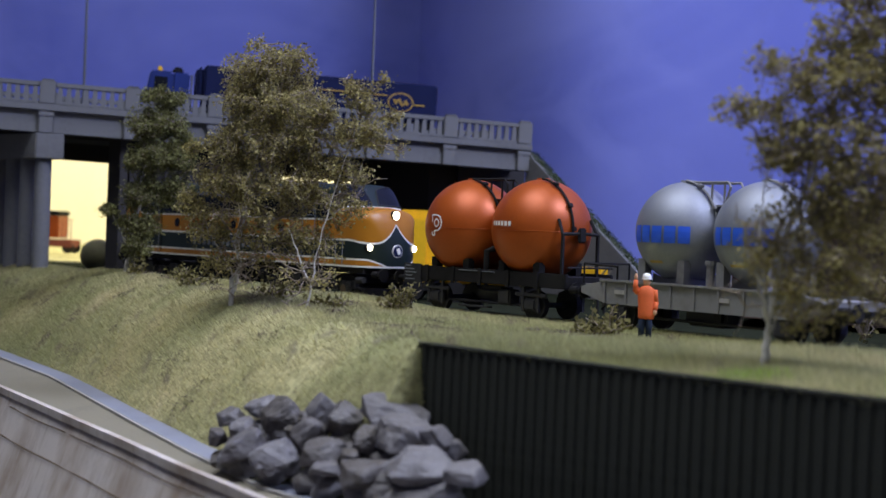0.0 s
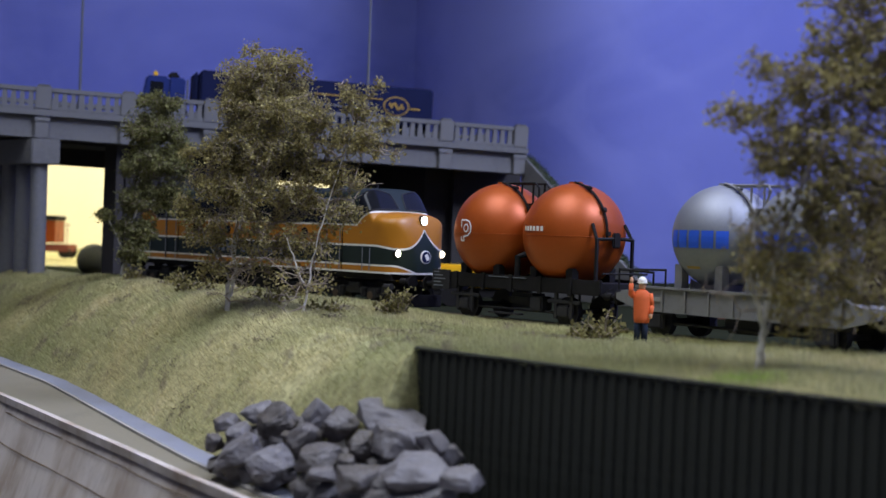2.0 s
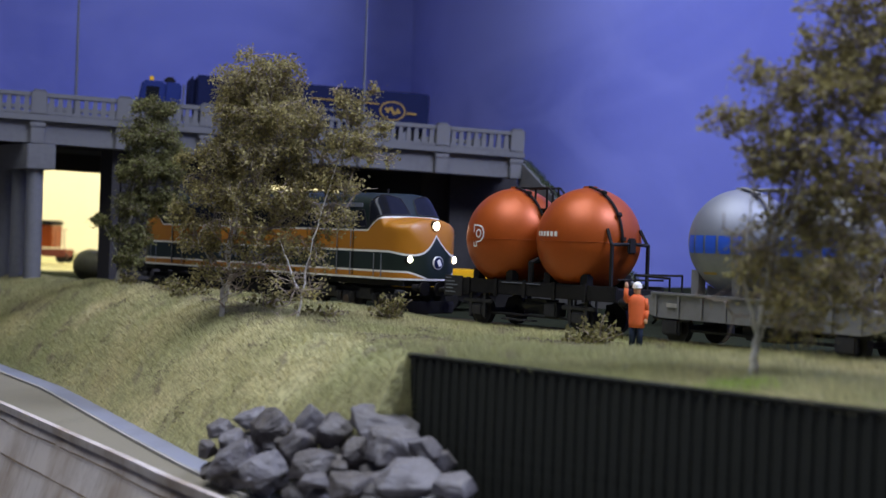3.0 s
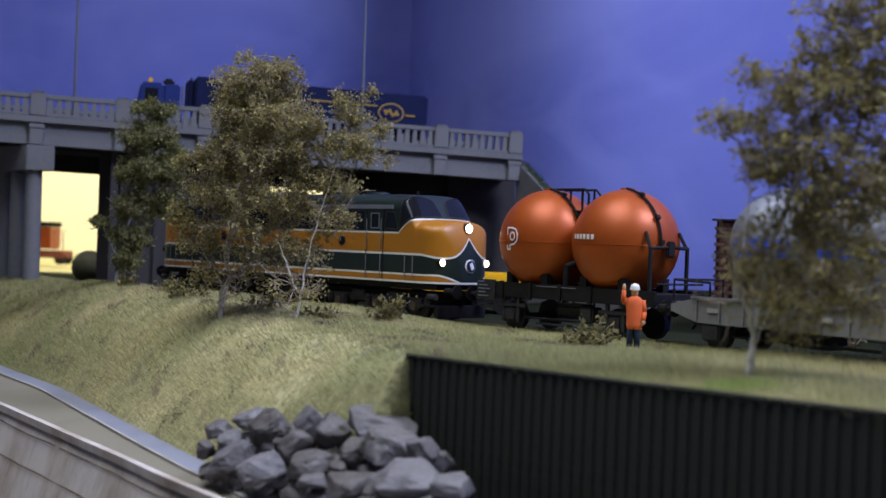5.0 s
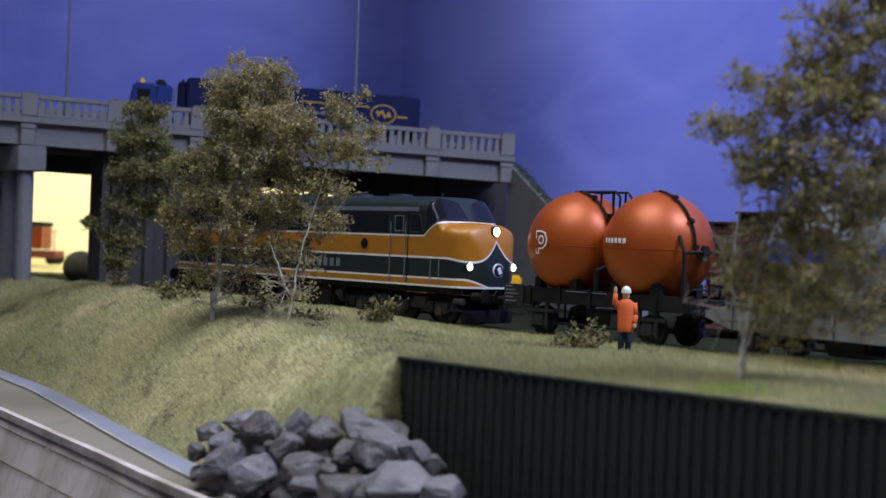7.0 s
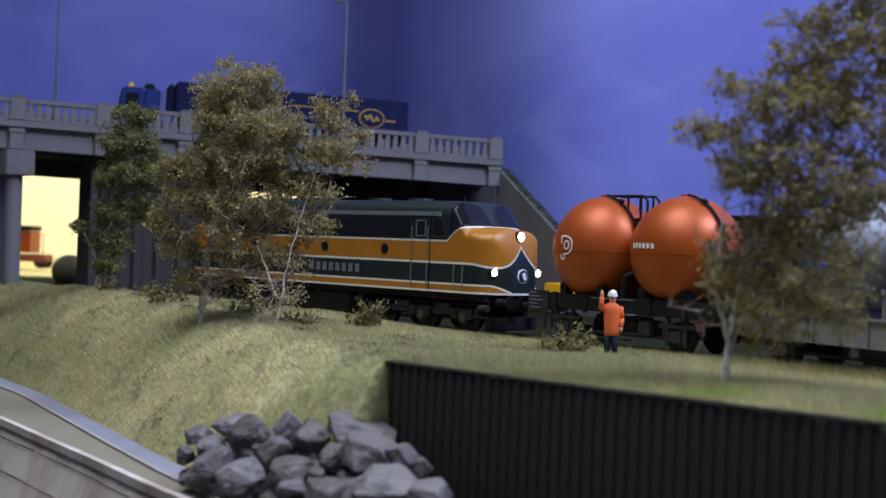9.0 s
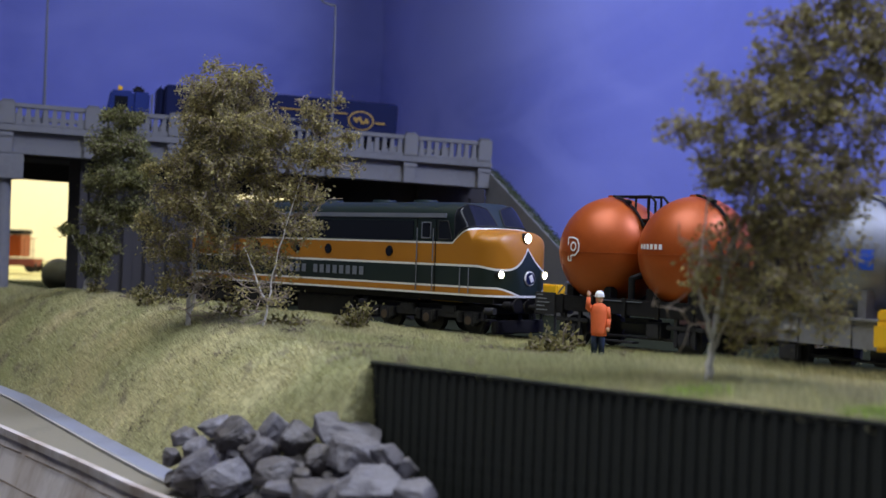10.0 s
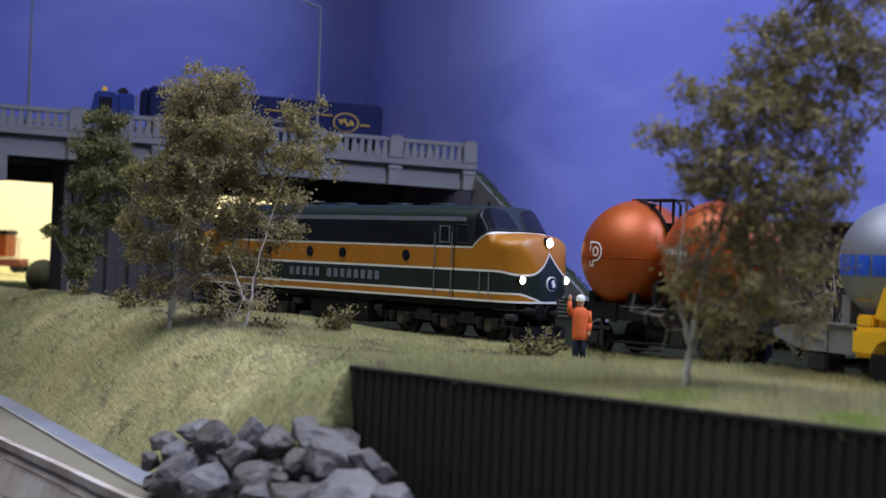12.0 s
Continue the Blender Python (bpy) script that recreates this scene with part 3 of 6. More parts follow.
def leaf_mesh(name, spots, rng, mat=None):
    """Many small leaf clumps: crossed bent blades at the given places and sizes."""
    n = len(spots)
    pos = np.array([tuple(p) for p, _ in spots])
    size = np.array([r for _, r in spots])[:, None]
    u = rng.normal(size=(n, 3))
    u /= np.linalg.norm(u, axis=1)[:, None]
    v = np.cross(u, rng.normal(size=(n, 3)))
    v /= np.linalg.norm(v, axis=1)[:, None]
    w = np.cross(u, v)
    verts = np.stack([pos - u * size, pos + v * size * 0.6 + w * size * 0.25, pos + u * size, pos - v * size * 0.6 + w * size * 0.25], 1).reshape(-1, 3)
    faces = np.arange(4 * n).reshape(-1, 4)
    me = bpy.data.meshes.new(name)
    me.vertices.add(4 * n)
    me.vertices.foreach_set("co", verts.ravel())
    me.loops.add(4 * n)
    me.loops.foreach_set("vertex_index", faces.ravel())
    me.polygons.add(n)
    me.polygons.foreach_set("loop_start", np.arange(n) * 4)
    me.update(calc_edges=True)
    if mat:
        me.materials.append(mat)
    return me


def build_street_lamp(x, y, h):
    base = BRIDGE @ TILT @ Vector((x, y, 0.0905))
    lamp = thing("street_lamp", Matrix.Translation(base), "slim grey metal street lamp on the bridge", "street lamp", "lamps on the bridge")
    bm = bmesh.new()
    rod(bm, (0, 0, 0), (0, 0, 0.014), 0.0014, 0.0012, 10)
    rod(bm, (0, 0, 0.014), (0, 0, h), 0.0009, 0.0005, 10)
    part("pole", bm, M_GREYMETAL, lamp)
    pts = [(0, 0, h)] + [(-0.009 * math.sin(a), 0, h + 0.005 * (1 - math.cos(a))) for a in np.linspace(0.2, 1.4, 6)]
    part("arm", bar(pts, 0.0006), M_GREYMETAL, lamp)
    part("lamp_head", boxed(-0.0135, -0.0080, -0.0011, 0.0011, h + 0.0036, h + 0.0052, bevel=0.0005), M_WHITE, lamp, "pale lamp head")


def build_truck():
    m = BRIDGE @ TILT @ pose(0, 0.022, 0.0906)
    truck = thing("articulated_truck", m, "dark blue articulated truck with a round gold emblem on its trailer", "truck")
    trailer = part("trailer", boxed(0.082, 0.2145, 0.0, 0.028, 0.0085, 0.0300, bevel=0.0010), M_TRUCKBLUE, truck)
    part("trailer_nose", boxed(0.0780, 0.0818, 0.002, 0.026, 0.012, 0.0290, bevel=0.0015), M_TRUCKBLUE, trailer)
    part("trailer_chassis", boxed(0.085, 0.213, 0.004, 0.024, 0.0055, 0.0084), M_BLACK, truck)
    part("skirt", boxed(0.150, 0.178, 0.001, 0.003, 0.0030, 0.0084), M_TRUCKBLUE, truck)
    bm = boxed(0.0660, 0.0815, 0.0015, 0.0265, 0.0040, 0.0248, bevel=0.0012)
    for v in bm.verts:
        if v.co.z > 0.013 and v.co.x < 0.070:
            v.co.x += 0.003
    cab = part("cab", bm, M_CABBLUE, truck, "brighter blue cab")
    part("sleeper_box", boxed(0.0815, 0.0905, 0.0020, 0.0260, 0.0040, 0.0246, bevel=0.001), M_CABBLUE, cab)
    part("side_window", boxed(0.0715, 0.0785, 0.0010, 0.0014, 0.0145, 0.0215), M_GLASS, cab)
    part("beacon", boxed(0.0730, 0.0755, 0.006, 0.0085, 0.0247, 0.0278, bevel=0.0006), M_YELLOW, cab, "amber beacon")
    part("air_filter", boxed(0.0815, 0.0875, 0.010, 0.018, 0.0246, 0.0284, bevel=0.0012), M_BLACK, cab)
    part("exhaust", bar([(0.0918, 0.004, 0.004), (0.0918, 0.004, 0.0240)], 0.0006), M_GREYMETAL, truck, "chrome exhaust stack")
    for x in (0.0715, 0.0870, 0.180, 0.191, 0.202):
        for y in (0.003, 0.025):
            bm = bmesh.new()
            rod(bm, (x, y - 0.0017, 0.0052), (x, y + 0.0017, 0.0052), 0.0050, n=18)
            wheel = part("wheel", bm, M_BLACK, truck)
            bm = bmesh.new()
            rod(bm, (x, y - 0.0019, 0.0052), (x, y + 0.0019, 0.0052), 0.0026, n=14)
            part("rim", bm, M_GREYMETAL, wheel)
    # emblem: gold oval ring with plain strokes, stripes and a lettered line
    face = -0.0004
    bm = bmesh.new()
    for ra, rb, d in ((0.0076, 0.0056, 0.0), (0.0067, 0.0048, 0.0003)):
        vs = [bm.verts.new((0.1975 + ra * math.cos(k * math.pi / 18), face - d, 0.0178 + rb * math.sin(k * math.pi / 18))) for k in range(36)]
        f = bm.faces.new(vs)
        f.material_index = 0 if d == 0 else 1
    me = bpy.data.meshes.new("emblem")
    bm.normal_update(), bm.to_mesh(me), bm.free()
    me.materials.append(M_GOLD), me.materials.append(M_TRUCKBLUE)
    emblem = part("emblem", me, None, trailer, "gold oval emblem")
    for k, (x, z, a) in enumerate(((0.1942, 0.0180, 55), (0.1958, 0.0188, -30), (0.1975, 0.0176, 60), (0.1992, 0.0168, -30), (0.2008, 0.0178, 60))):
        part("stroke", boxed(-0.0016, 0.0016, -0.0002, 0.0002, -0.0007, 0.0007, m=pose(x, face - 0.0006, z, 0, a, 0)), M_GOLD, emblem)
    part("stripe", boxed(0.2058, 0.2115, face - 0.0002, face + 0.0002, 0.0165, 0.0175), M_GOLD, trailer)
    part("stripe", boxed(0.150, 0.1895, face - 0.0002, face + 0.0002, 0.0208, 0.0216), M_GOLD, trailer)
    for x0, x1 in ((0.150, 0.160), (0.1612, 0.1665), (0.168, 0.1765)):
        part("lettering", boxed(x0, x1, face - 0.0002, face + 0.0002, 0.0148, 0.0162), M_GREYMETAL, trailer)
    for o in truck.children_recursive:
        if o.name.split(".")[0] in ("cab", "exhaust") or (o.name.startswith("wheel") and o.data.vertices[0].co.x < 0.1):
            o.location += Vector((-0.0165, 0, 0))
        if o.name.split(".")[0] in ("emblem", "stripe", "lettering"):
            o.location += Vector((-0.0045, 0, 0.001))
    return truck


build_bridge()
build_street_lamp(0.174, 0.0075, 0.081)
build_street_lamp(0.0175, 0.080, 0.095)
build_truck()

# ---- the train ----
TRAIN = []
LONGER = 0.005


def livery():
    """Green and orange paint with white lines that sweep round the nose."""
    mat = bpy.data.materials.new("loco_livery")
    mat.use_nodes = True
    nt = mat.node_tree
    bsdf = nt.nodes["Principled BSDF"]
    bsdf.inputs["Roughness"].default_value = 0.40
    tc = nt.nodes.new("ShaderNodeTexCoord")
    sep = nt.nodes.new("ShaderNodeSeparateXYZ")
    nt.links.new(tc.outputs["Object"], sep.inputs[0])

    def op(kind, a, b=None, c=None):
        n = nt.nodes.new("ShaderNodeMath")
        n.operation = kind
        for i, v in enumerate((a, b, c)):
            if v is None:
                continue
            if isinstance(v, (int, float)):
                n.inputs[i].default_value = v
            else:
                nt.links.new(v, n.inputs[i])
        return n.outputs[0]

    def ramp(v, a, b, lo=0.0, hi=1.0):
        n = nt.nodes.new("ShaderNodeMapRange")
        n.interpolation_type = "SMOOTHSTEP"
        nt.links.new(v, n.inputs["Value"])
        for k, w in (("From Min", a), ("From Max", b), ("To Min", lo), ("To Max", hi)):
            n.inputs[k].default_value = w
        return n.outputs["Result"]

    x, y, z = op("SUBTRACT", op("ABSOLUTE", sep.outputs[0]), LONGER), op("ABSOLUTE", sep.outputs[1]), sep.outputs[2]
    front = ramp(x, 0.0835, 0.0930)
    v1 = op("POWER", op("MAXIMUM", op("SUBTRACT", 1.0, op("DIVIDE", y, 0.0115)), 0.0), 2.2)
    z_b = op("ADD", 0.0263, op("MULTIPLY", front, op("SUBTRACT", op("MULTIPLY", v1, 0.0082), 0.0012)))
    v2 = op("POWER", op("MAXIMUM", op("SUBTRACT", 1.0, op("DIVIDE", y, 0.013)), 0.0), 1.2)
    z_c = op("SUBTRACT", 0.0183, op("MULTIPLY", front, op("MULTIPLY", v2, 0.0050)))
    t_a = op("MINIMUM", op("MAXIMUM", op("DIVIDE", op("SUBTRACT", x, 0.0714), 0.0150), 0.0), 1.0)
    z_a = op("ADD", 0.0346, op("MULTIPLY", 0.0062, op("SUBTRACT", 1.0, op("POWER", op("SUBTRACT", 1.0, t_a), 2.6))))

    def above(edge):
        return op("GREATER_THAN", z, edge)

    def line(edge, half=0.00038):
        return op("LESS_THAN", op("ABSOLUTE", op("SUBTRACT", z, edge)), half)

    upper = op("MULTIPLY", above(z_b), op("SUBTRACT", 1.0, above(z_a)))
    lower = op("SUBTRACT", 1.0, above(z_c))
    orange = op("MAXIMUM", upper, lower)
    white = op("MAXIMUM", op("MAXIMUM", line(z_a), line(z_b, 0.00042)), op("MAXIMUM", line(z_c), line(0.0154, 0.0004)))
    grain = nt.nodes.new("ShaderNodeTexNoise")
    grain.inputs["Scale"].default_value = 60
    nt.links.new(tc.outputs["Object"], grain.inputs["Vector"])

    def mix(fac, a, b):
        n = nt.nodes.new("ShaderNodeMix")
        n.data_type = "RGBA"
        nt.links.new(fac, n.inputs[0])
        for i, v in ((6, a), (7, b)):
            if isinstance(v, tuple):
                n.inputs[i].default_value = (*v, 1)
            else:
                nt.links.new(v, n.inputs[i])
        return n.outputs[2]

    green = mix(grain.outputs["Fac"], (0.006, 0.013, 0.009), (0.011, 0.021, 0.015))
    org = mix(grain.outputs["Fac"], (0.36, 0.135, 0.006), (0.42, 0.165, 0.009))
    col = mix(white, mix(orange, green, org), (0.72, 0.70, 0.64))
    nt.links.new(col, bsdf.inputs["Base Color"])
    return mat


M_LIVERY = livery()
M_ROOF = material("roof_green", (0.009, 0.018, 0.017), 0.4, scale=80, vary=0.3)
M_GUTTER = material("gutter_grey", (0.19, 0.20, 0.23), 0.4, metal=0.3, vary=0.1)


def wheelset(parent, x, r=0.0055, name="wheelset"):
    bm = bmesh.new()
    rod(bm, (0, -0.0115, 0), (0, 0.0115, 0), 0.0010, n=8)
    ob = part(name, bm, M_DARKGREY, parent)
    ob.matrix_basis = pose(x, 0, r)
    for y in (-0.0088, 0.0088):
        bm = bmesh.new()
        rod(bm, (0, y - 0.0012, 0), (0, y + 0.0012, 0), r, n=24)
        rod(bm, (0, y - 0.0018, 0), (0, y + 0.0018, 0), r * 0.35, n=12)
        part("wheel", bm, M_DARKGREY, ob)
    return ob


def buffers(parent, x, z=0.0122, sign=1):
    for y in (-0.0100, 0.0100):
        bm = bmesh.new()
        rod(bm, (x, y, z), (x + sign * 0.0035, y, z), 0.0014, n=12)
        rod(bm, (x + sign * 0.0035, y, z), (x + sign * 0.0062, y, z), 0.0009, n=10)
        rod(bm, (x + sign * 0.0062, y, z), (x + sign * 0.0068, y, z), 0.0027, n=18)
        part("buffer", bm, M_BLACK, parent)
    bm = boxed(x, x + sign * 0.0045, -0.0012, 0.0012, 0.0105, 0.0125) if sign > 0 else boxed(x - 0.0045, x, -0.0012, 0.0012, 0.0105, 0.0125)
    part("coupling", bm, M_BLACK, parent)


def body_section(x, half=0.0165):
    """Half width, roof height and windscreen set-back at a place along the loco."""
    a = abs(x)
    nose = smooth(0.066, 0.0955, a)
    w = half * math.sqrt(max(0.0, 1 - max(0.0, (a - 0.0812) / 0.0150) ** 2.6))
    top = 0.0505 - 0.0004 * smooth(0.060, 0.075, a)
    if a > 0.0725:
        top = 0.0502 - 0.0096 * max(0.0, min(1.0, (a - 0.0742) / 0.0070)) ** 1.1 - 0.0008 * smooth(0.083, 0.089, a)
    if a > 0.0880:
        q = (a - 0.0880) / (0.0960 - 0.0880)
        top = min(top, 0.0150 + (0.0404 - 0.0150) * max(0.0, 1 - q ** 3.6) ** 0.45)
    return w, top


def shoulder(x, top):
    """Height at which the side turns into the roof: soft along the body, tight at the windscreen."""
    a = abs(x)
    r = 0.0065 - 0.0015 * smooth(0.075, 0.083, a) + 0.0010 * smooth(0.0890, 0.0945, a)
    return max(0.0155, top - r)


def build_loco():
    loco = thing("diesel_locomotive", Matrix.Identity(4), "green and orange diesel locomotive with white lines and lit headlamps", "locomotive")
    # lofted body
    xs = list(np.linspace(-0.0959, -0.066, 60)) + list(np.linspace(-0.060, 0.060, 9)) + list(np.linspace(0.066, 0.0959, 60))
    verts, faces = [], []
    cols = 44
    z0 = 0.0150
    for x in xs:
        w, top = body_section(x)
        side = shoulder(x, top)
        prof = []
        for k in range(cols):
            q = k / (cols - 1) * 2 - 1
            sgn = 1 if q > 0 else -1
            aq = abs(q)
            if aq > 0.45:
                prof.append((sgn * w, z0 + (side - z0) * (1 - (aq - 0.45) / 0.55)))
            else:
                ang = (1 - aq / 0.45) * math.pi / 2
                prof.append((sgn * w * math.cos(ang) ** (0.55 + 0.30 * smooth(0.074, 0.082, abs(x))), side + (top - side) * math.sin(ang) ** 0.9))
        verts += [Vector((x, y, z)) for y, z in prof]
    for i in range(len(xs) - 1):
        for k in range(cols - 1):
            a = i * cols + k
            faces.append((a, a + 1, a + cols + 1, a + cols))
    faces.append(tuple(range(cols)))
    faces.append(tuple(range((len(xs) - 1) * cols, len(xs) * cols))[::-1])
    me = mesh_of("body", verts, faces, M_LIVERY, True)
    bm = bmesh.new()
    bm.from_mesh(me)
    bmesh.ops.recalc_face_normals(bm, faces=bm.faces)
    bm.to_mesh(me), bm.free()
    body = part("body", me, None, loco)
    for side in (-1, 1):
        y = side * 0.0166
        part("gutter", boxed(-0.068, 0.068, y - 0.0003, y + 0.0003, 0.0440, 0.0458, bevel=0.0002), M_GUTTER, body, "grey gutter strip")
        # window band, door, portholes
        part("window_band", boxed(-0.050, 0.050, y - 0.00015, y + 0.00015, 0.0355, 0.0428), M_GLASS, body)
        for end in (-1, 1):
            x = end * 0.0572
            win = part("door_window", boxed(x - 0.0022, x + 0.0022, y - 0.0004, y + 0.0004, 0.0365, 0.0420, bevel=0.0003), M_GLASS, body)
            part("window_frame", bar([(x - 0.0024, y, 0.0363), (x + 0.0024, y, 0.0363), (x + 0.0024, y, 0.0422), (x - 0.0024, y, 0.0422), (x - 0.0024, y, 0.0363)], 0.00035), M_GUTTER, win)
            for hx in (0.0530, 0.0618):
                yy = y + side * 0.0009
                part("handrail", bar([(end * hx, yy, 0.0275), (end * hx, yy, 0.0400)], 0.00022), M_GUTTER, body)
                part("handrail", bar([(end * hx, yy, 0.0160), (end * hx, yy, 0.0258)], 0.00022), M_GUTTER, body)
            for hx in (0.0762, 0.0808):
                yy = y + side * 0.0006
                part("handrail", bar([(end * hx, yy, 0.0160), (end * hx, yy, 0.0255)], 0.00020), M_GUTTER, body)
            part("door_line", boxed(end * 0.0520 - 0.0001, end * 0.0520 + 0.0001, y - 0.0002, y + 0.0002, 0.0160, 0.0440), M_BLACK, body)
            part("door_line", boxed(end * 0.0624 - 0.0001, end * 0.0624 + 0.0001, y - 0.0002, y + 0.0002, 0.0160, 0.0440), M_BLACK, body)
        for x in (-0.0387, -0.0142, 0.0041, 0.0374):
            bm = bmesh.new()
            rod(bm, (x, y - 0.0004, 0.0308), (x, y + 0.0004, 0.0308), 0.0018, n=24)
            hole = part("porthole", bm, M_GLASS, body)
            bm = bmesh.new()
            for k in range(24):
                a0, a1 = k * math.pi / 12, (k + 1) * math.pi / 12
                rod(bm, (x + 0.0019 * math.cos(a0), y, 0.0308 + 0.0019 * math.sin(a0)), (x + 0.0019 * math.cos(a1), y, 0.0308 + 0.0019 * math.sin(a1)), 0.00022, n=5)
            part("porthole_rim", bm, M_BLACK, hole)
        me = letter_blocks((5, 8), 0.0026, 0.0034, 0.0015, 0.0034, M_GUTTER)
        ob = part("lettering", me, None, body, "pale grey lettering")
        ob.matrix_basis = pose(-0.0005, y + side * 0.00035, 0.0225, 90, 0, 0 if side < 0 else 180)
    # windscreens on the raked cab front and quarter windows on its sides
    def line_a(x):
        return 0.0346 + 0.0062 * (1 - (1 - min(max((x - 0.0714) / 0.0150, 0.0), 1.0)) ** 2.6)

    def pane(name, places):
        bm = bmesh.new()
        grid = [[bm.verts.new(p) for p in row] for row in places]
        n, m = len(grid), len(grid[0])
        for i in range(n - 1):
            for j in range(m - 1):
                bm.faces.new((grid[i][j], grid[i][j + 1], grid[i + 1][j + 1], grid[i + 1][j]))
        bmesh.ops.recalc_face_normals(bm, faces=bm.faces)
        rim = [places[0][j] for j in range(m)] + [places[i][m - 1] for i in range(1, n)] + [places[n - 1][j] for j in range(m - 2, -1, -1)] + [places[i][0] for i in range(n - 2, -1, -1)]
        ob = part(name, bm, M_GLASS, body, shade=True)
        part("window_frame", bar(rim, 0.00022), M_DARKGREY, ob, "thin dark window frame")

    def skin(x, q):
        """A place on the body's skin: q runs from 0 on the ridge to 1 at the sill."""
        w, top = body_section(x)
        sd = shoulder(x, top)
        if q > 0.45:
            return w, 0.0150 + (sd - 0.0150) * (1 - (q - 0.45) / 0.55)
        ang = (1 - q / 0.45) * math.pi / 2
        return w * math.cos(ang) ** (0.55 + 0.30 * smooth(0.074, 0.082, x)), sd + (top - sd) * math.sin(ang) ** 0.9

    def skin_at(x, z):
        lo, hi = 0.0, 1.0
        for _ in range(30):
            mid = (lo + hi) / 2
            lo, hi = (mid, hi) if skin(x, mid)[1] > z else (lo, mid)
        return lo

    for end in (-1, 1):
        for side in (-1, 1):
            rows = []
            for i in range(22):
                x = 0.0722 + (0.0807 - 0.0722) * i / 21
                q0 = 0.020 + 0.28 * (1 - smooth(0.0722, 0.0765, x))
                q1 = max(q0 + 0.004, skin_at(x, line_a(x) + 0.0009))
                row = []
                for j in range(10):
                    y, z = skin(x, q0 + (q1 - q0) * j / 9)
                    row.append(Vector((end * (x + 0.0002), side * (y + 0.0002), z + 0.0002)))
                rows.append(row)
            pane("windscreen", rows)
            y = side * 0.0168
            pane("cab_window", [[Vector((end * (x0 + (x1 - x0) * k / 3), y, z)) for k in range(4)] for x0, x1, z in ((0.0640, 0.0712, 0.0360), (0.0640, 0.0700, 0.0400), (0.0642, 0.0690, 0.0428))])
            part("wiper", bar([(end * 0.0752, side * 0.0030, 0.0476), (end * 0.0785, side * 0.0040, 0.0444)], 0.00018), M_GUTTER, body)
        for y, z, x, r in ((0, 0.0371, 0.0946, 0.0018), (-0.0122, 0.0234, 0.0928, 0.0014), (0.0122, 0.0234, 0.0928, 0.0014)):
            bm = bmesh.new()
            rod(bm, (end * (x - 0.004), y, z), (end * x, y, z), r * 1.12, n=20)
            lamp = part("headlamp", bm, M_BLACK, loco)
            bm = bmesh.new()
            rod(bm, (end * x, y, z), (end * (x + 0.0006), y, z), r, r * 0.7, n=20)
            part("lens", bm, M_LAMP if end > 0 else M_GLASS, lamp, "glowing warm white lens" if end > 0 else "dark lens")
        # round badge on the nose
        bm = bmesh.new()
        rod(bm, (end * 0.0945, 0, 0.0222), (end * 0.0963, 0, 0.0222), 0.0027, n=24)
        badge = part("badge", bm, M_WHITE, body, "round white badge")
        bm = bmesh.new()
        rod(bm, (end * 0.0960, 0, 0.0222), (end * 0.0966, 0, 0.0222), 0.0023, n=24)
        part("badge_field", bm, M_TRUCKBLUE, badge)
        part("badge_mark", boxed(-0.0003, 0.0003, -0.0008, 0.0008, -0.0013, 0.0013, m=pose(end * 0.0966, 0.0002, 0.0222, 25)), M_WHITE, badge)
        buffers(loco, end * 0.0930, sign=end)
        part("plough", boxed(end * 0.091 - 0.0015, end * 0.091 + 0.0015, -0.0135, 0.0135, 0.0015, 0.0065, bevel=0.0005), M_BLACK, loco)
        part("step", boxed(end * 0.0880 - 0.003, end * 0.0880 + 0.003, -0.0160, -0.0120, 0.0060, 0.0068), M_BLACK, loco)
    # roof gear
    for x in (-0.040, -0.012, 0.018, 0.040):
        bm = bmesh.new()
        rod(bm, (x, 0, 0.0495), (x, 0, 0.0515), 0.0052, 0.0048, n=24)
        part("roof_fan", bm, M_ROOF, body)
    part("roof_hatch", boxed(-0.028, -0.020, -0.006, 0.006, 0.0495, 0.0513, bevel=0.0004), M_ROOF, body)
    part("horn", bar([(0.062, 0.002, 0.0500), (0.062, 0.002, 0.0522)], 0.0006), M_BLACK, body)
    # underframe
    part("frame_beam", boxed(-0.0905, 0.0905, -0.0135, 0.0135, 0.0125, 0.0150), M_BLACK, loco)
    part("fuel_tank", boxed(-0.017, 0.017, -0.0135, 0.0135, 0.0035, 0.0125, bevel=0.001), M_BLACK, loco)
    part("air_tank", boxed(0.0185, 0.024, -0.0130, 0.0130, 0.0060, 0.0120, bevel=0.001), M_DARKGREY, loco)
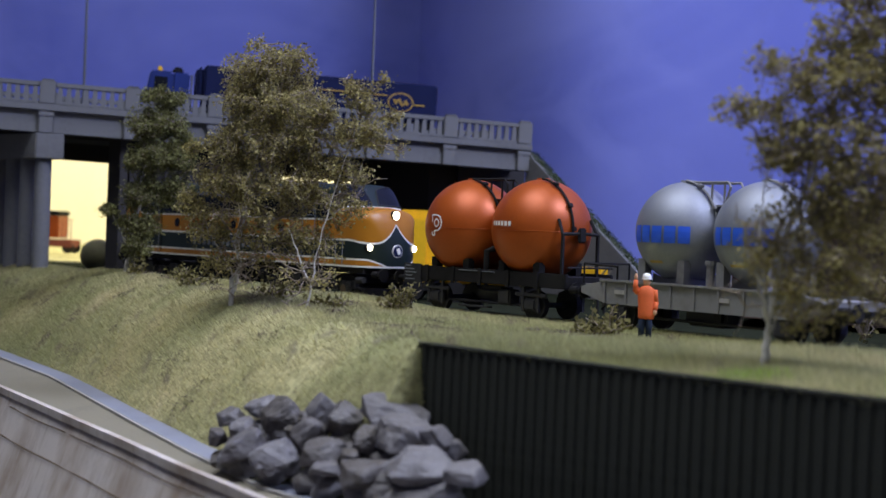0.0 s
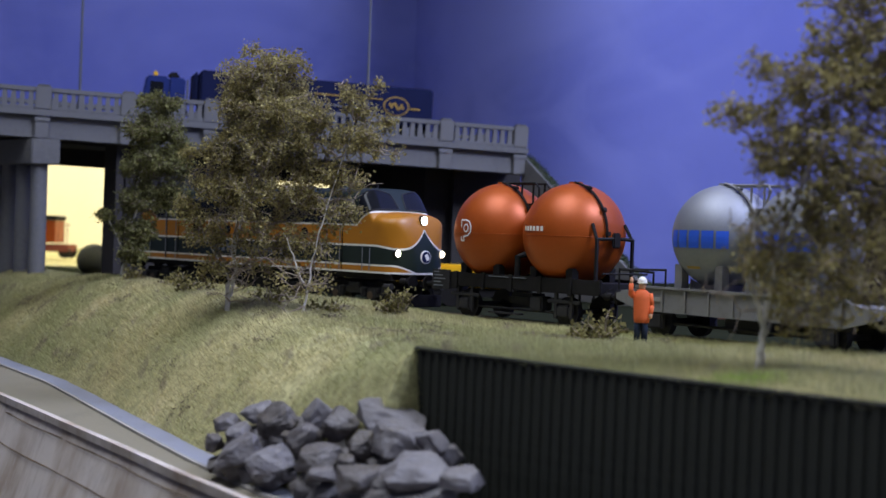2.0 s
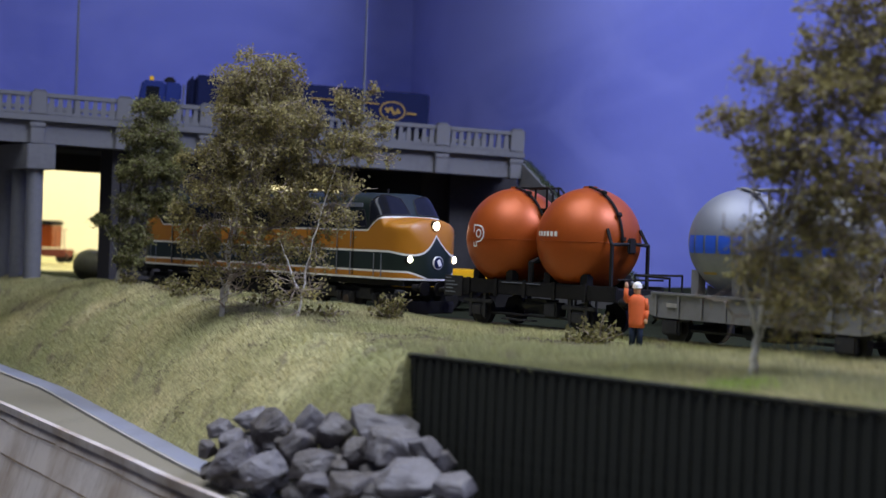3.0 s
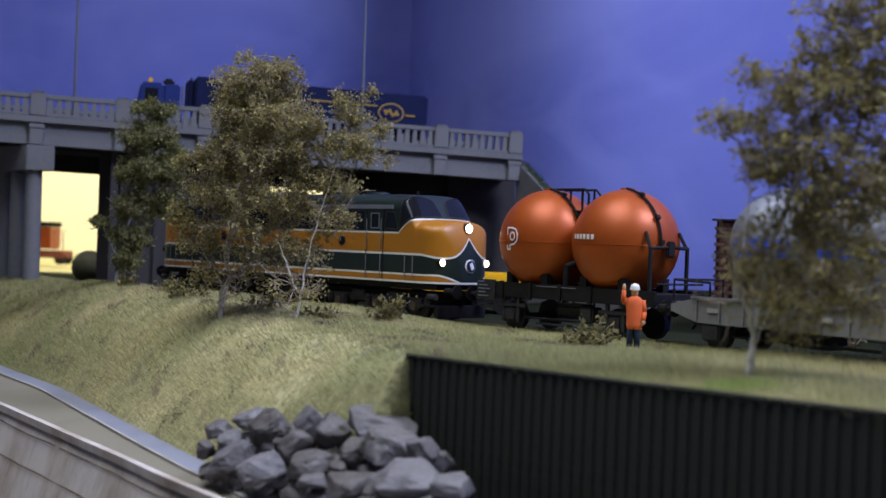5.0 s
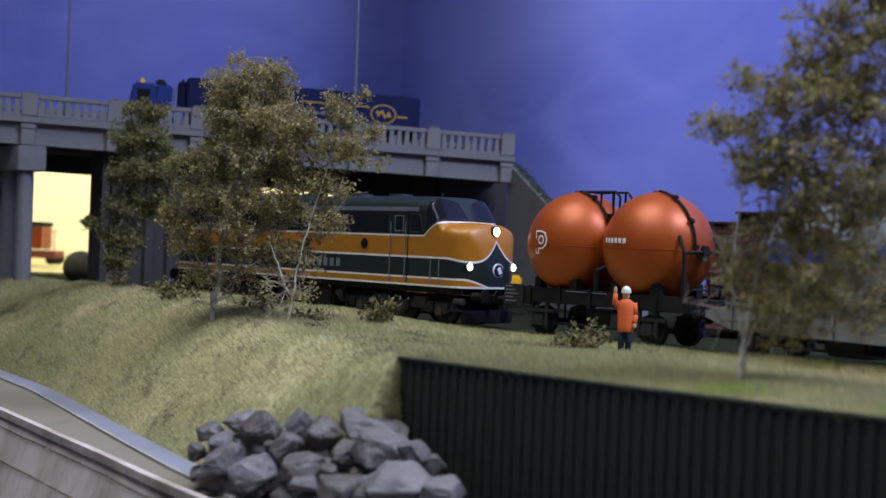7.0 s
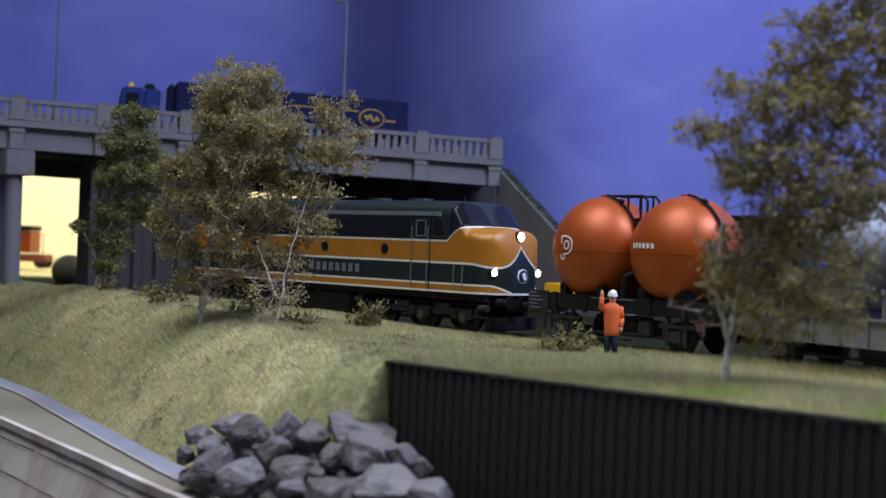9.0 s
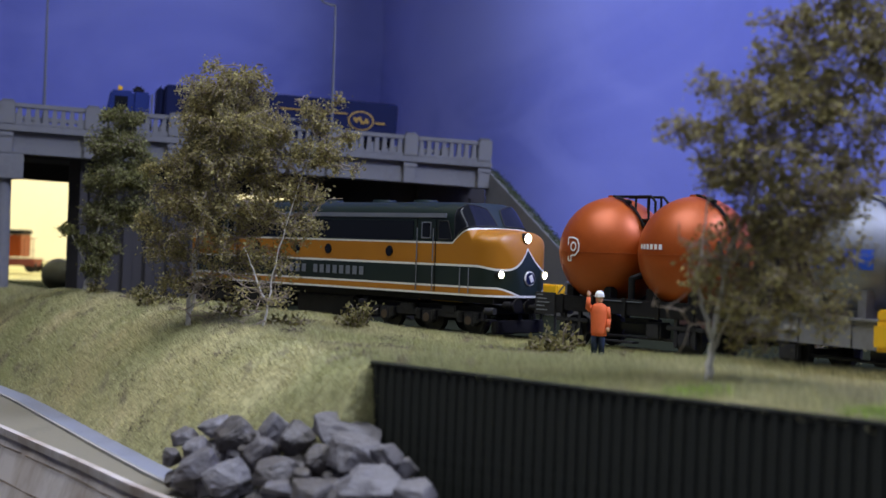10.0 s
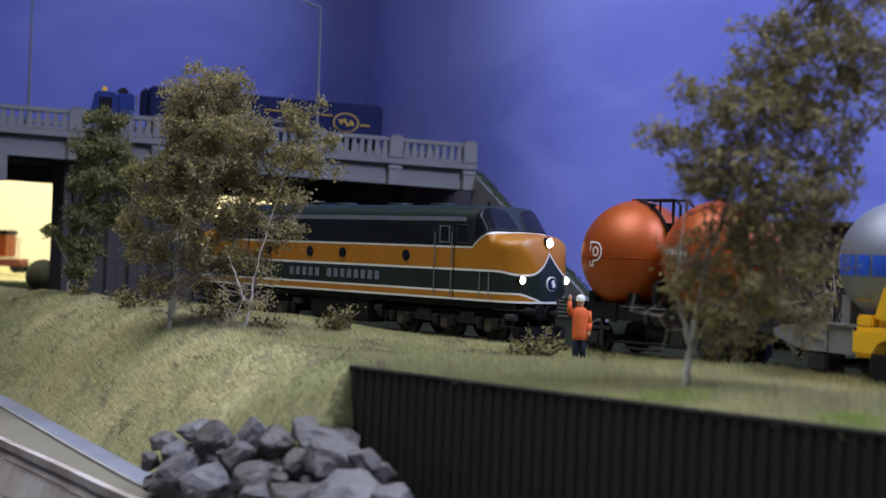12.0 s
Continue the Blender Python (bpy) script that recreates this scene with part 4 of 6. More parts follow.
    for c in (-0.0560, 0.0560):
        bogie = part("bogie", boxed(c - 0.031, c + 0.031, -0.0110, 0.0110, 0.0085, 0.0110), M_BLACK, loco)
        for y in (-0.0125, 0.0125):
            bm = boxed(c - 0.0305, c + 0.0305, y - 0.0008, y + 0.0008, 0.0062, 0.0092, bevel=0.0004)
            for k in (-1, 0, 1):
                box(bm, c + k * 0.0225 - 0.0026, c + k * 0.0225 + 0.0026, y - 0.0016, y + 0.0016, 0.0036, 0.0085, bevel=0.0005)
            for k in (-0.5, 0.5):
                box(bm, c + k * 0.0225 - 0.0038, c + k * 0.0225 + 0.0038, y - 0.0012, y + 0.0012, 0.0078, 0.0108, bevel=0.0004)
            part("side_frame", bm, M_DARKGREY, bogie)
            out = y + (0.0014 if y > 0 else -0.0014)
            for k in (-1, 0, 1):
                for dx in (-0.0042, 0.0042):
                    coil = bmesh.new()
                    rod(coil, (c + k * 0.0225 + dx, out, 0.0050), (c + k * 0.0225 + dx, out, 0.0088), 0.0012, n=10)
                    for turn in range(4):
                        z = 0.0054 + turn * 0.0009
                        rod(coil, (c + k * 0.0225 + dx, out, z), (c + k * 0.0225 + dx, out, z + 0.0004), 0.0015, n=10)
                    part("spring", coil, M_DARKGREY, bogie)
                cap = bmesh.new()
                rod(cap, (c + k * 0.0225, y, 0.0058), (c + k * 0.0225, out * 1.03, 0.0058), 0.0017, n=14)
                part("axle_cap", cap, M_RAIL, bogie)
            for dx in (-0.0335, 0.0335):
                cylinder = bmesh.new()
                rod(cylinder, (c + dx - 0.0022, out, 0.0098), (c + dx + 0.0022, out, 0.0098), 0.0013, n=12)
                part("brake_cylinder", cylinder, M_DARKGREY, bogie)
            part("sand_pipe", bar([(c - 0.030, out, 0.0100), (c - 0.0305, out, 0.0050), (c - 0.0290, out, 0.0022)], 0.00035), M_DARKGREY, bogie)
            part("sand_pipe", bar([(c + 0.030, out, 0.0100), (c + 0.0305, out, 0.0050), (c + 0.0290, out, 0.0022)], 0.00035), M_DARKGREY, bogie)
        for k in (-1, 0, 1):
            wheelset(loco, c + k * 0.0225, 0.0058)
    # both ends move outwards, the middle stretches
    def moved(x):
        return x + LONGER * max(-1.0, min(1.0, x / 0.045))

    done = set()
    for ob in loco.children_recursive:
        if ob.matrix_basis.translation.length > 0 or ob.parent.matrix_basis.translation.length > 0:
            if ob.name.startswith("wheelset"):
                ob.location.x = moved(ob.location.x)
            continue
        if ob.data.name in done:
            continue
        done.add(ob.data.name)
        xs = [v.co.x for v in ob.data.vertices]
        mid = (min(xs) + max(xs)) / 2
        if max(xs) - min(xs) < 0.03:
            for v in ob.data.vertices:
                v.co.x += moved(mid) - mid
        else:
            for v in ob.data.vertices:
                v.co.x = moved(v.co.x)
    return loco


def strap(parent, cx, cz, r, material_, a0=8, a1=95, y=-0.0035):
    """A curved holding strap with clamps on the ball's end side."""
    pts = [(cx + (r + 0.0004) * math.sin(radians(a)), y, cz + (r + 0.0004) * math.cos(radians(a))) for a in np.linspace(a0, a1, 22)]
    part("strap", bar(pts, 0.00048), material_, parent)
    for a in (30, 62, 88):
        p = (cx + (r + 0.0008) * math.sin(radians(a)), cz + (r + 0.0008) * math.cos(radians(a)))
        part("clamp", boxed(-0.0008, 0.0008, -0.0010, 0.0010, -0.0006, 0.0006, bevel=0.0002, m=pose(p[0], y, p[1], 0, a, 0)), material_, parent)


def on_ball(me, r, cz):
    """Bends flat lettering (x across, z up, facing -y) round a ball of that radius; z is counted from the ball's middle."""
    for v in me.vertices:
        lon, lat, out = v.co.x / r, v.co.y / r, r + 0.00025 + v.co.z
        v.co = Vector((out * math.sin(lon) * math.cos(lat), -out * math.cos(lon) * math.cos(lat), out * math.sin(lat) + cz))
    return me


def letter_blocks(words, w, h, gap, space, mat):
    """A company name as plain blocks, one for each character, centred, flat, facing up."""
    total = sum(n * (w + gap) for n in words) - gap + space * (len(words) - 1)
    x, verts, faces = -total / 2, [], []
    for n in words:
        for _ in range(n):
            for i in range(4):
                for j in range(4):
                    verts.append((x + w * i / 3, -h / 2 + h * j / 3, 0.0))
            k = len(verts) - 16
            faces += [(k + i * 4 + j, k + (i + 1) * 4 + j, k + (i + 1) * 4 + j + 1, k + i * 4 + j + 1) for i in range(3) for j in range(3)]
            x += w + gap
        x += space
    return mesh_of("lettering", verts, faces, mat)


def ball(parent, x, cz, r, mat, seam=True):
    bm = bmesh.new()
    bmesh.ops.create_uvsphere(bm, u_segments=64, v_segments=40, radius=r, matrix=Matrix.Translation((x, 0, cz)))
    ob = part("ball_tank", bm, mat, parent, shade=True)
    if seam:
        ring = [(x + r * math.cos(k * math.pi / 32), r * math.sin(k * math.pi / 32), cz - 0.0006) for k in range(65)]
        part("weld_seam", bar(ring, 0.00014, 5), mat, ob)
    bm = bmesh.new()
    rod(bm, (x, 0, cz + r - 0.0006), (x, 0, cz + r + 0.0005), 0.0028, 0.0025, n=20)
    part("hatch", bm, mat, ob)
    return ob


def saddle(parent, x, cz, r, mat):
    for dx in (-0.009, 0.009):
        for y in (-0.010, 0.010):
            bm = bmesh.new()
            top = cz - math.sqrt(r * r - dx * dx - y * y)
            box(bm, x + dx - 0.0016, x + dx + 0.0016, y - 0.0016, y + 0.0016, 0.0165, top + 0.0012)
            part("support", bm, mat, parent)
    # cradle under the ball, hollowed to its shape
    bm = bmesh.new()
    grid = []
    for i in range(9):
        px = x + (i / 8 - 0.5) * 0.0150
        row = []
        for j in range(7):
            py = (j / 6 - 0.5) * 0.0150
            row.append((bm.verts.new((px, py, 0.0150)), bm.verts.new((px, py, cz - math.sqrt(max(0.0, (r + 0.0003) ** 2 - (px - x) ** 2 - py * py))))))
        grid.append(row)
    for i in range(8):
        for j in range(6):
            a, b, c, d = grid[i][j], grid[i + 1][j], grid[i + 1][j + 1], grid[i][j + 1]
            bm.faces.new((a[1], b[1], c[1], d[1]))
    rim = [grid[i][0] for i in range(9)] + [grid[8][j] for j in range(1, 7)] + [grid[i][6] for i in range(7, -1, -1)] + [grid[0][j] for j in range(5, 0, -1)]
    for a, b in zip(rim, rim[1:] + rim[:1]):
        bm.faces.new((a[0], b[0], b[1], a[1]))
    bmesh.ops.delete(bm, geom=[v for v in bm.verts if not v.link_faces], context="VERTS")
    bmesh.ops.recalc_face_normals(bm, faces=bm.faces)
    part("cradle", bm, mat, parent)


def build_ball_wagon():
    wagon = thing("ball_tank_wagon", Matrix.Identity(4), "black two-axle wagon carrying two orange ball tanks", "tank wagon", "ball tank wagons")
    r, cz = 0.0189, 0.0334
    xs = (-0.0188, 0.0188)
    bm = boxed(-0.044, 0.044, -0.0115, 0.0115, 0.0130, 0.0165)
    box(bm, -0.044, 0.044, -0.0130, -0.0112, 0.0122, 0.0176, bevel=0.0003)
    box(bm, -0.044, 0.044, 0.0112, 0.0130, 0.0122, 0.0176, bevel=0.0003)
    frame_ = part("frame", bm, M_BLACK, wagon)
    for x in (-0.030, -0.015, 0.0, 0.015, 0.030):
        part("stanchion", boxed(x - 0.0008, x + 0.0008, -0.0138, -0.0130, 0.0115, 0.0180), M_BLACK, frame_)
    part("data_panel", boxed(-0.0435, -0.0335, -0.0136, -0.0131, 0.0105, 0.0182), M_DARKGREY, frame_, "dark panel with white data")
    for k, (x0, x1, z) in enumerate(((-0.0425, -0.0395, 0.0173), (-0.0425, -0.0375, 0.0160), (-0.0425, -0.0360, 0.0147), (-0.0425, -0.0385, 0.0134), (-0.0425, -0.0370, 0.0120))):
        part("lettering", boxed(x0, x1, -0.0139, -0.0137, z - 0.00022, z + 0.00022), M_GUTTER, frame_)
    part("lettering", boxed(-0.012, 0.008, -0.0134, -0.0131, 0.0167, 0.0170), M_GUTTER, frame_)
    for i, x in enumerate(xs):
        tank = ball(wagon, x, cz, r, M_ORANGE)
        saddle(wagon, x, cz, r, M_BLACK)
        strap(tank, x, cz, r, M_BLACK)
        if i == 1:
            me = on_ball(letter_blocks((6,), 0.0013, 0.0017, 0.0006, 0.0, M_WHITE), r, 0.0018)
            part("lettering", me, None, tank, "white lettering").matrix_basis = pose(x, 0, cz, 0, 0, -9)
        else:
            bm = bmesh.new()
            segs = [(-0.0026, -0.0042), (-0.0026, 0.0036), (0.0004, 0.0036), (0.0022, 0.0030), (0.0032, 0.0012), (0.0030, -0.0008), (0.0016, -0.0022), (-0.0008, -0.0026), (-0.0008, -0.0042), (-0.0026, -0.0042)]
            for a, b in zip(segs, segs[1:]):
                rod(bm, (a[0], a[1], 0), (b[0], b[1], 0), 0.0003, n=5)
            ring = [(0.0006 + 0.0012 * math.cos(k * math.pi / 6), 0.0006 + 0.0014 * math.sin(k * math.pi / 6)) for k in range(13)]
            for a, b in zip(ring, ring[1:]):
                rod(bm, (a[0], a[1], 0), (b[0], b[1], 0), 0.0003, n=5)
            me = bpy.data.meshes.new("emblem")
            bm.to_mesh(me), bm.free()
            me.materials.append(M_WHITE)
            for v in me.vertices:
                v.co.z *= 0.3
            part("emblem", on_ball(me, r, 0.0006), None, tank, "white outlined emblem").matrix_basis = pose(x, 0, cz, 0, 0, -3)
    # walkway on top, between the balls, and end frame
    top = cz + r - 0.0012
    for y in (-0.0030, 0.0030):
        part("walkway_rail", bar([(-0.0150, y, top + 0.0012), (0.0010, y, top + 0.0012), (0.0030, y, top - 0.0006), (0.0030, y, top - 0.0060)], 0.00045), M_BLACK, wagon)
        part("walkway_post", bar([(-0.0060, y, top + 0.0012), (-0.0060, y, top - 0.0065)], 0.0004), M_BLACK, wagon)
        part("walkway_post", bar([(0.0, y, top + 0.0012), (0.0, y, top - 0.0085)], 0.0004), M_BLACK, wagon)
    part("walkway", boxed(-0.0075, 0.0035, -0.0035, 0.0035, top - 0.0070, top - 0.0064), M_BLACK, wagon)
    for y in (-0.0095, 0.0095):
        part("end_post", boxed(0.0382, 0.0392, y - 0.0005, y + 0.0005, 0.0165, 0.0320), M_BLACK, wagon)
        part("end_brace", bar([(0.0386, y, 0.0318), (0.0355, y * 0.9, 0.0375)], 0.0006), M_BLACK, wagon)
    part("end_bar", bar([(0.0386, -0.0100, 0.0320), (0.0395, 0.0, 0.0325), (0.0386, 0.0100, 0.0320)], 0.0007), M_BLACK, wagon)
    part("valve_gear", boxed(0.0388, 0.0402, -0.0022, 0.0018, 0.0290, 0.0345, bevel=0.0005), M_BLACK, wagon)
    part("pipe", bar([(0.0, -0.0100, 0.0165), (0.0, -0.0100, 0.0245), (0.0, -0.0060, 0.0255)], 0.0012, 8), M_BLACK, wagon)
    for x in (-0.026, 0.026):
        wheelset(wagon, x)
        for y in (-0.0118, 0.0118):
            bm = boxed(x - 0.0030, x + 0.0030, y - 0.0010, y + 0.0010, 0.0035, 0.0080, bevel=0.0006)
            box(bm, x - 0.0080, x + 0.0080, y - 0.0006, y + 0.0006, 0.0085, 0.0100, bevel=0.0003)
            box(bm, x - 0.0045, x - 0.0032, y - 0.0005, y + 0.0005, 0.0030, 0.0130)
            box(bm, x + 0.0032, x + 0.0045, y - 0.0005, y + 0.0005, 0.0030, 0.0130)
            part("axle_guard", bm, M_DARKGREY, wagon)
    part("brake_tank", boxed(-0.008, 0.006, -0.0075, 0.002, 0.0055, 0.0110, bevel=0.0015), M_DARKGREY, wagon)
    part("brake_rod", bar([(-0.022, -0.0095, 0.0050), (0.022, -0.0095, 0.0050)], 0.0005), M_DARKGREY, wagon)
    part("step_plate", boxed(-0.012, 0.004, -0.0128, -0.0100, 0.0030, 0.0036), M_DARKGREY, wagon)
    buffers(wagon, 0.044, sign=1)
    buffers(wagon, -0.044, sign=-1)
    # hoses and clutter under the frame
    for x in (-0.0475, 0.0475):
        part("brake_hose", bar([(x * 0.93, 0.0040, 0.0118), (x, 0.0042, 0.0105), (x * 1.02, 0.0042, 0.0070), (x * 0.98, 0.0042, 0.0052)], 0.0005), M_BLACK, wagon)
    part("valve_box", boxed(0.0085, 0.0150, -0.0120, -0.0060, 0.0050, 0.0105, bevel=0.0006), M_DARKGREY, wagon)
    part("end_rail", bar([(0.0440, -0.0120, 0.0200), (0.0440, 0.0120, 0.0200)], 0.0004), M_BLACK, wagon)
    return wagon


def build_silver_wagon():
    wagon = thing("ball_tank_wagon", Matrix.Identity(4), "weathered grey wagon carrying two silver ball tanks with blue lettering", "tank wagon", "ball tank wagons")
    r, cz = 0.0171, 0.0342
    xs = (-0.0177, 0.0177)
    bm = bmesh.new()
    for y in (-0.0135, 0.0120):
        prof = [(-0.0545, 0.0140), (-0.0545, 0.0118), (-0.0420, 0.0086), (0.0420, 0.0086), (0.0545, 0.0118), (0.0545, 0.0140), (0.0440, 0.0162), (-0.0440, 0.0162)]
        front = [bm.verts.new((x, y, z)) for x, z in prof]
        back = [bm.verts.new((x, y + 0.0015, z)) for x, z in prof]
        bm.faces.new(front), bm.faces.new(back[::-1])
        for k in range(8):
            bm.faces.new((front[k], back[k], back[(k + 1) % 8], front[(k + 1) % 8]))
    bmesh.ops.recalc_face_normals(bm, faces=bm.faces)
    box(bm, -0.0540, 0.0540, -0.0119, 0.0119, 0.0122, 0.0150)
    frame_ = part("frame", bm, M_WAGONGREY, wagon)
    part("flange", boxed(-0.0445, 0.0445, -0.0145, -0.0128, 0.0162, 0.0171, bevel=0.0002), M_WAGONGREY, frame_)
    for x in np.linspace(-0.042, 0.042, 9):
        part("rib", boxed(x - 0.0004, x + 0.0004, -0.0142, -0.0136, 0.0090, 0.0161), M_WAGONGREY, frame_)
    for x in (-0.037, 0.010):
        part("data_panel", boxed(x, x + 0.005, -0.0140, -0.0136, 0.0122, 0.0136), M_LIP, frame_, "pale data plate")
    for x in xs:
        tank = ball(wagon, x, cz, r, M_SILVER, False)
        saddle(wagon, x, cz, r, M_WAGONGREY)
        strap(tank, x, cz, r, M_WAGONGREY)
        me = on_ball(letter_blocks((5,), 0.0040, 0.0056, 0.0008, 0.0, M_BLUEPAINT), r, -0.0010)
        part("lettering", me, None, tank, "blue block lettering").matrix_basis = pose(x, 0, cz, 0, 0, 9)
        part("data_plate", on_ball(mesh_of("data_plate", [(-0.0035, -0.0112, 0), (0.0035, -0.0112, 0), (0.0035, -0.0102, 0), (-0.0035, -0.0102, 0)], [(0, 1, 2, 3)], M_GOLD), r, 0.0), None, tank).matrix_basis = pose(x, 0, cz)
        part("valve", bar([(x + 0.0195 if x < 0 else x + 0.018, -0.0085, 0.0165), (x + 0.0195 if x < 0 else x + 0.018, -0.0085, 0.0240)], 0.0014, 10), M_WAGONGREY, wagon)
        part("valve_cap", bar([(x + 0.0195 if x < 0 else x + 0.018, -0.0085, 0.0237), (x + 0.0195 if x < 0 else x + 0.018, -0.0085, 0.0251)], 0.0019, 10), M_WAGONGREY, wagon)
    top = cz + r - 0.0012
    for y in (-0.0030, 0.0030):
        part("walkway_rail", bar([(-0.0170, y, top + 0.0008), (0.0030, y, top + 0.0008), (0.0040, y, top - 0.0008), (0.0020, y, top - 0.0065)], 0.00045), M_WAGONGREY, wagon)
        part("walkway_post", bar([(-0.0040, y, top + 0.0008), (-0.0040, y, top - 0.0065)], 0.0004), M_WAGONGREY, wagon)
    part("walkway", boxed(-0.0060, 0.0040, -0.0035, 0.0035, top - 0.0072, top - 0.0066), M_WAGONGREY, wagon)
    part("end_rail", bar([(-0.0560, -0.0110, 0.0130), (-0.0560, -0.0110, 0.0220), (-0.0560, 0.0110, 0.0220), (-0.0560, 0.0110, 0.0130)], 0.00045), M_BLACK, wagon)
    part("end_rail", bar([(-0.0560, -0.0110, 0.0220), (-0.0390, -0.0110, 0.0215), (-0.0390, -0.0110, 0.0140)], 0.00045), M_BLACK, wagon)
    for x in (-0.036, 0.036):
        wheelset(wagon, x)
        for y in (-0.0122, 0.0122):
            bm = boxed(x - 0.0040, x + 0.0040, y - 0.0012, y + 0.0012, 0.0030, 0.0085, bevel=0.0006)
            box(bm, x - 0.0090, x + 0.0090, y - 0.0006, y + 0.0006, 0.0078, 0.0096, bevel=0.0003)
            part("axle_guard", bm, M_DARKGREY, wagon)
    part("brake_tank", boxed(-0.010, 0.008, -0.008, 0.002, 0.0035, 0.0100, bevel=0.0015), M_DARKGREY, wagon)
    part("brake_rod", bar([(-0.030, -0.0095, 0.0050), (0.030, -0.0095, 0.0050)], 0.0005), M_DARKGREY, wagon)
    buffers(wagon, 0.0545, sign=1)
    buffers(wagon, -0.0545, sign=-1)
    return wagon


TRAIN += [(build_loco(), -0.5263), (build_ball_wagon(), -0.3636), (build_silver_wagon(), -0.2565)]

# ---- trees, shrubs, rocks, grass ----
def limb(bm, a, b, r0, r1, rng, steps=5, sway=0.06):
    """A bent, tapered limb; returns its points."""
    a, b = Vector(a), Vector(b)
    pts = [a.lerp(b, k / steps) + Vector(rng.normal(0, 1, 3)) * (b - a).length * sway * (0 if k in (0, steps) else 1) for k in range(steps + 1)]
    rings = []
    for k, p in enumerate(pts):
        ahead = (pts[min(k + 1, steps)] - pts[max(k - 1, 0)]).normalized()
        side = ahead.orthogonal().normalized()
        up = ahead.cross(side)
        r = r0 + (r1 - r0) * k / steps
        n = 8 if r0 > 0.0005 else 5
        rings.append([bm.verts.new(p + (side * math.cos(i * math.tau / n) + up * math.sin(i * math.tau / n)) * r) for i in range(n)])
    for ra, rb in zip(rings, rings[1:]):
        for i in range(len(ra)):
            bm.faces.new((ra[i], ra[(i + 1) % len(ra)], rb[(i + 1) % len(rb)], rb[i]))
    return pts


def build_tree(name, base, stems, lobes, seed, leaf_mat, bark, label, size=0.00060, density=3.3, leaves=17, clump=150.0, bare=0):
    """stems: (foot, head, radius); lobes: (x, y, z, half width, half height, fill) of the crown, in millimetres of the plan."""
    rng = np.random.default_rng(seed)
    base = Vector(base)
    tree = thing(name, Matrix.Translation(base), label, "tree", "birch trees on the bank")
    bm, tw = bmesh.new(), bmesh.new()
    bones = []
    for foot, head, r in stems:
        bones += limb(bm, foot, head, r, r * 0.4, rng, 9, 0.012)[2:]
    spots = []
    stem_bones = list(bones)
    for x, y, z, rx, rz, fill in lobes:
        c = Vector((x, y, z)) * 0.001 - base
        rad = Vector((rx, rx * 0.8, rz)) * 0.001
        root = min(stem_bones, key=lambda p: (p - c).length + 0.8 * max(0.0, p.z - c.z))
        arms = limb(tw, root, c, 0.00042, 0.00026, rng, 6, 0.05)[1:]
        for _ in range(7):
            d = Vector(rng.normal(size=3)).normalized()
            arms += limb(tw, c if rng.random() < 0.5 else arms[-3], c + Vector((d.x * rad.x, d.y * rad.y, d.z * rad.z)) * 0.75, 0.00026, 0.00014, rng, 4, 0.08)[1:]
        pts = np.array([tuple(p) for p in arms])
        for _ in range(int(density * fill * rx * rz)):
            d = Vector(rng.normal(size=3)).normalized() * rng.random() ** 0.34
            tip = c + Vector((d.x * rad.x, d.y * rad.y, d.z * rad.z))
            if noise.noise((tip + base) * clump) < -0.14:
                continue
            near = arms[int(np.argmin(((pts - np.array(tip)) ** 2).sum(1)))]
            way = tip - near
            if way.length > 0.011:
                near = tip - way.normalized() * 0.011
            twig = limb(tw, near, tip, 0.00015, 0.00008, rng, 3, 0.10)
            for _ in range(leaves):
                q = rng.random() ** 0.55
                k = min(2, int(q * 3))
                p = twig[k].lerp(twig[k + 1], min(1.0, q * 3 - k))
                spots.append((p + Vector(rng.normal(0, 0.00105, 3)), size * (0.5 + 0.8 * rng.random())))
    for _ in range(bare):
        foot, head, r = stems[rng.integers(0, len(stems))]
        a = Vector(foot).lerp(Vector(head), rng.uniform(0.05, 0.40))
        ang, reach = rng.random() * math.tau, rng.uniform(0.006, 0.015)
        b = a + Vector((math.cos(ang) * reach, math.sin(ang) * reach, rng.uniform(-0.002, 0.008)))
        pts = limb(tw, a, b, 0.00028, 0.00012, rng, 4, 0.10)
        for p in pts[1:]:
            for _ in range(2):
                limb(tw, p, p + Vector(rng.normal(0, 0.0028, 3)), 0.00016, 0.00008, rng, 2, 0.10)
    part("trunk", bm, bark, tree, shade=True)
    part("branchwork", tw, M_TWIG, tree)
    part("crown", leaf_mesh("crown", spots, rng), leaf_mat, tree)
    return tree


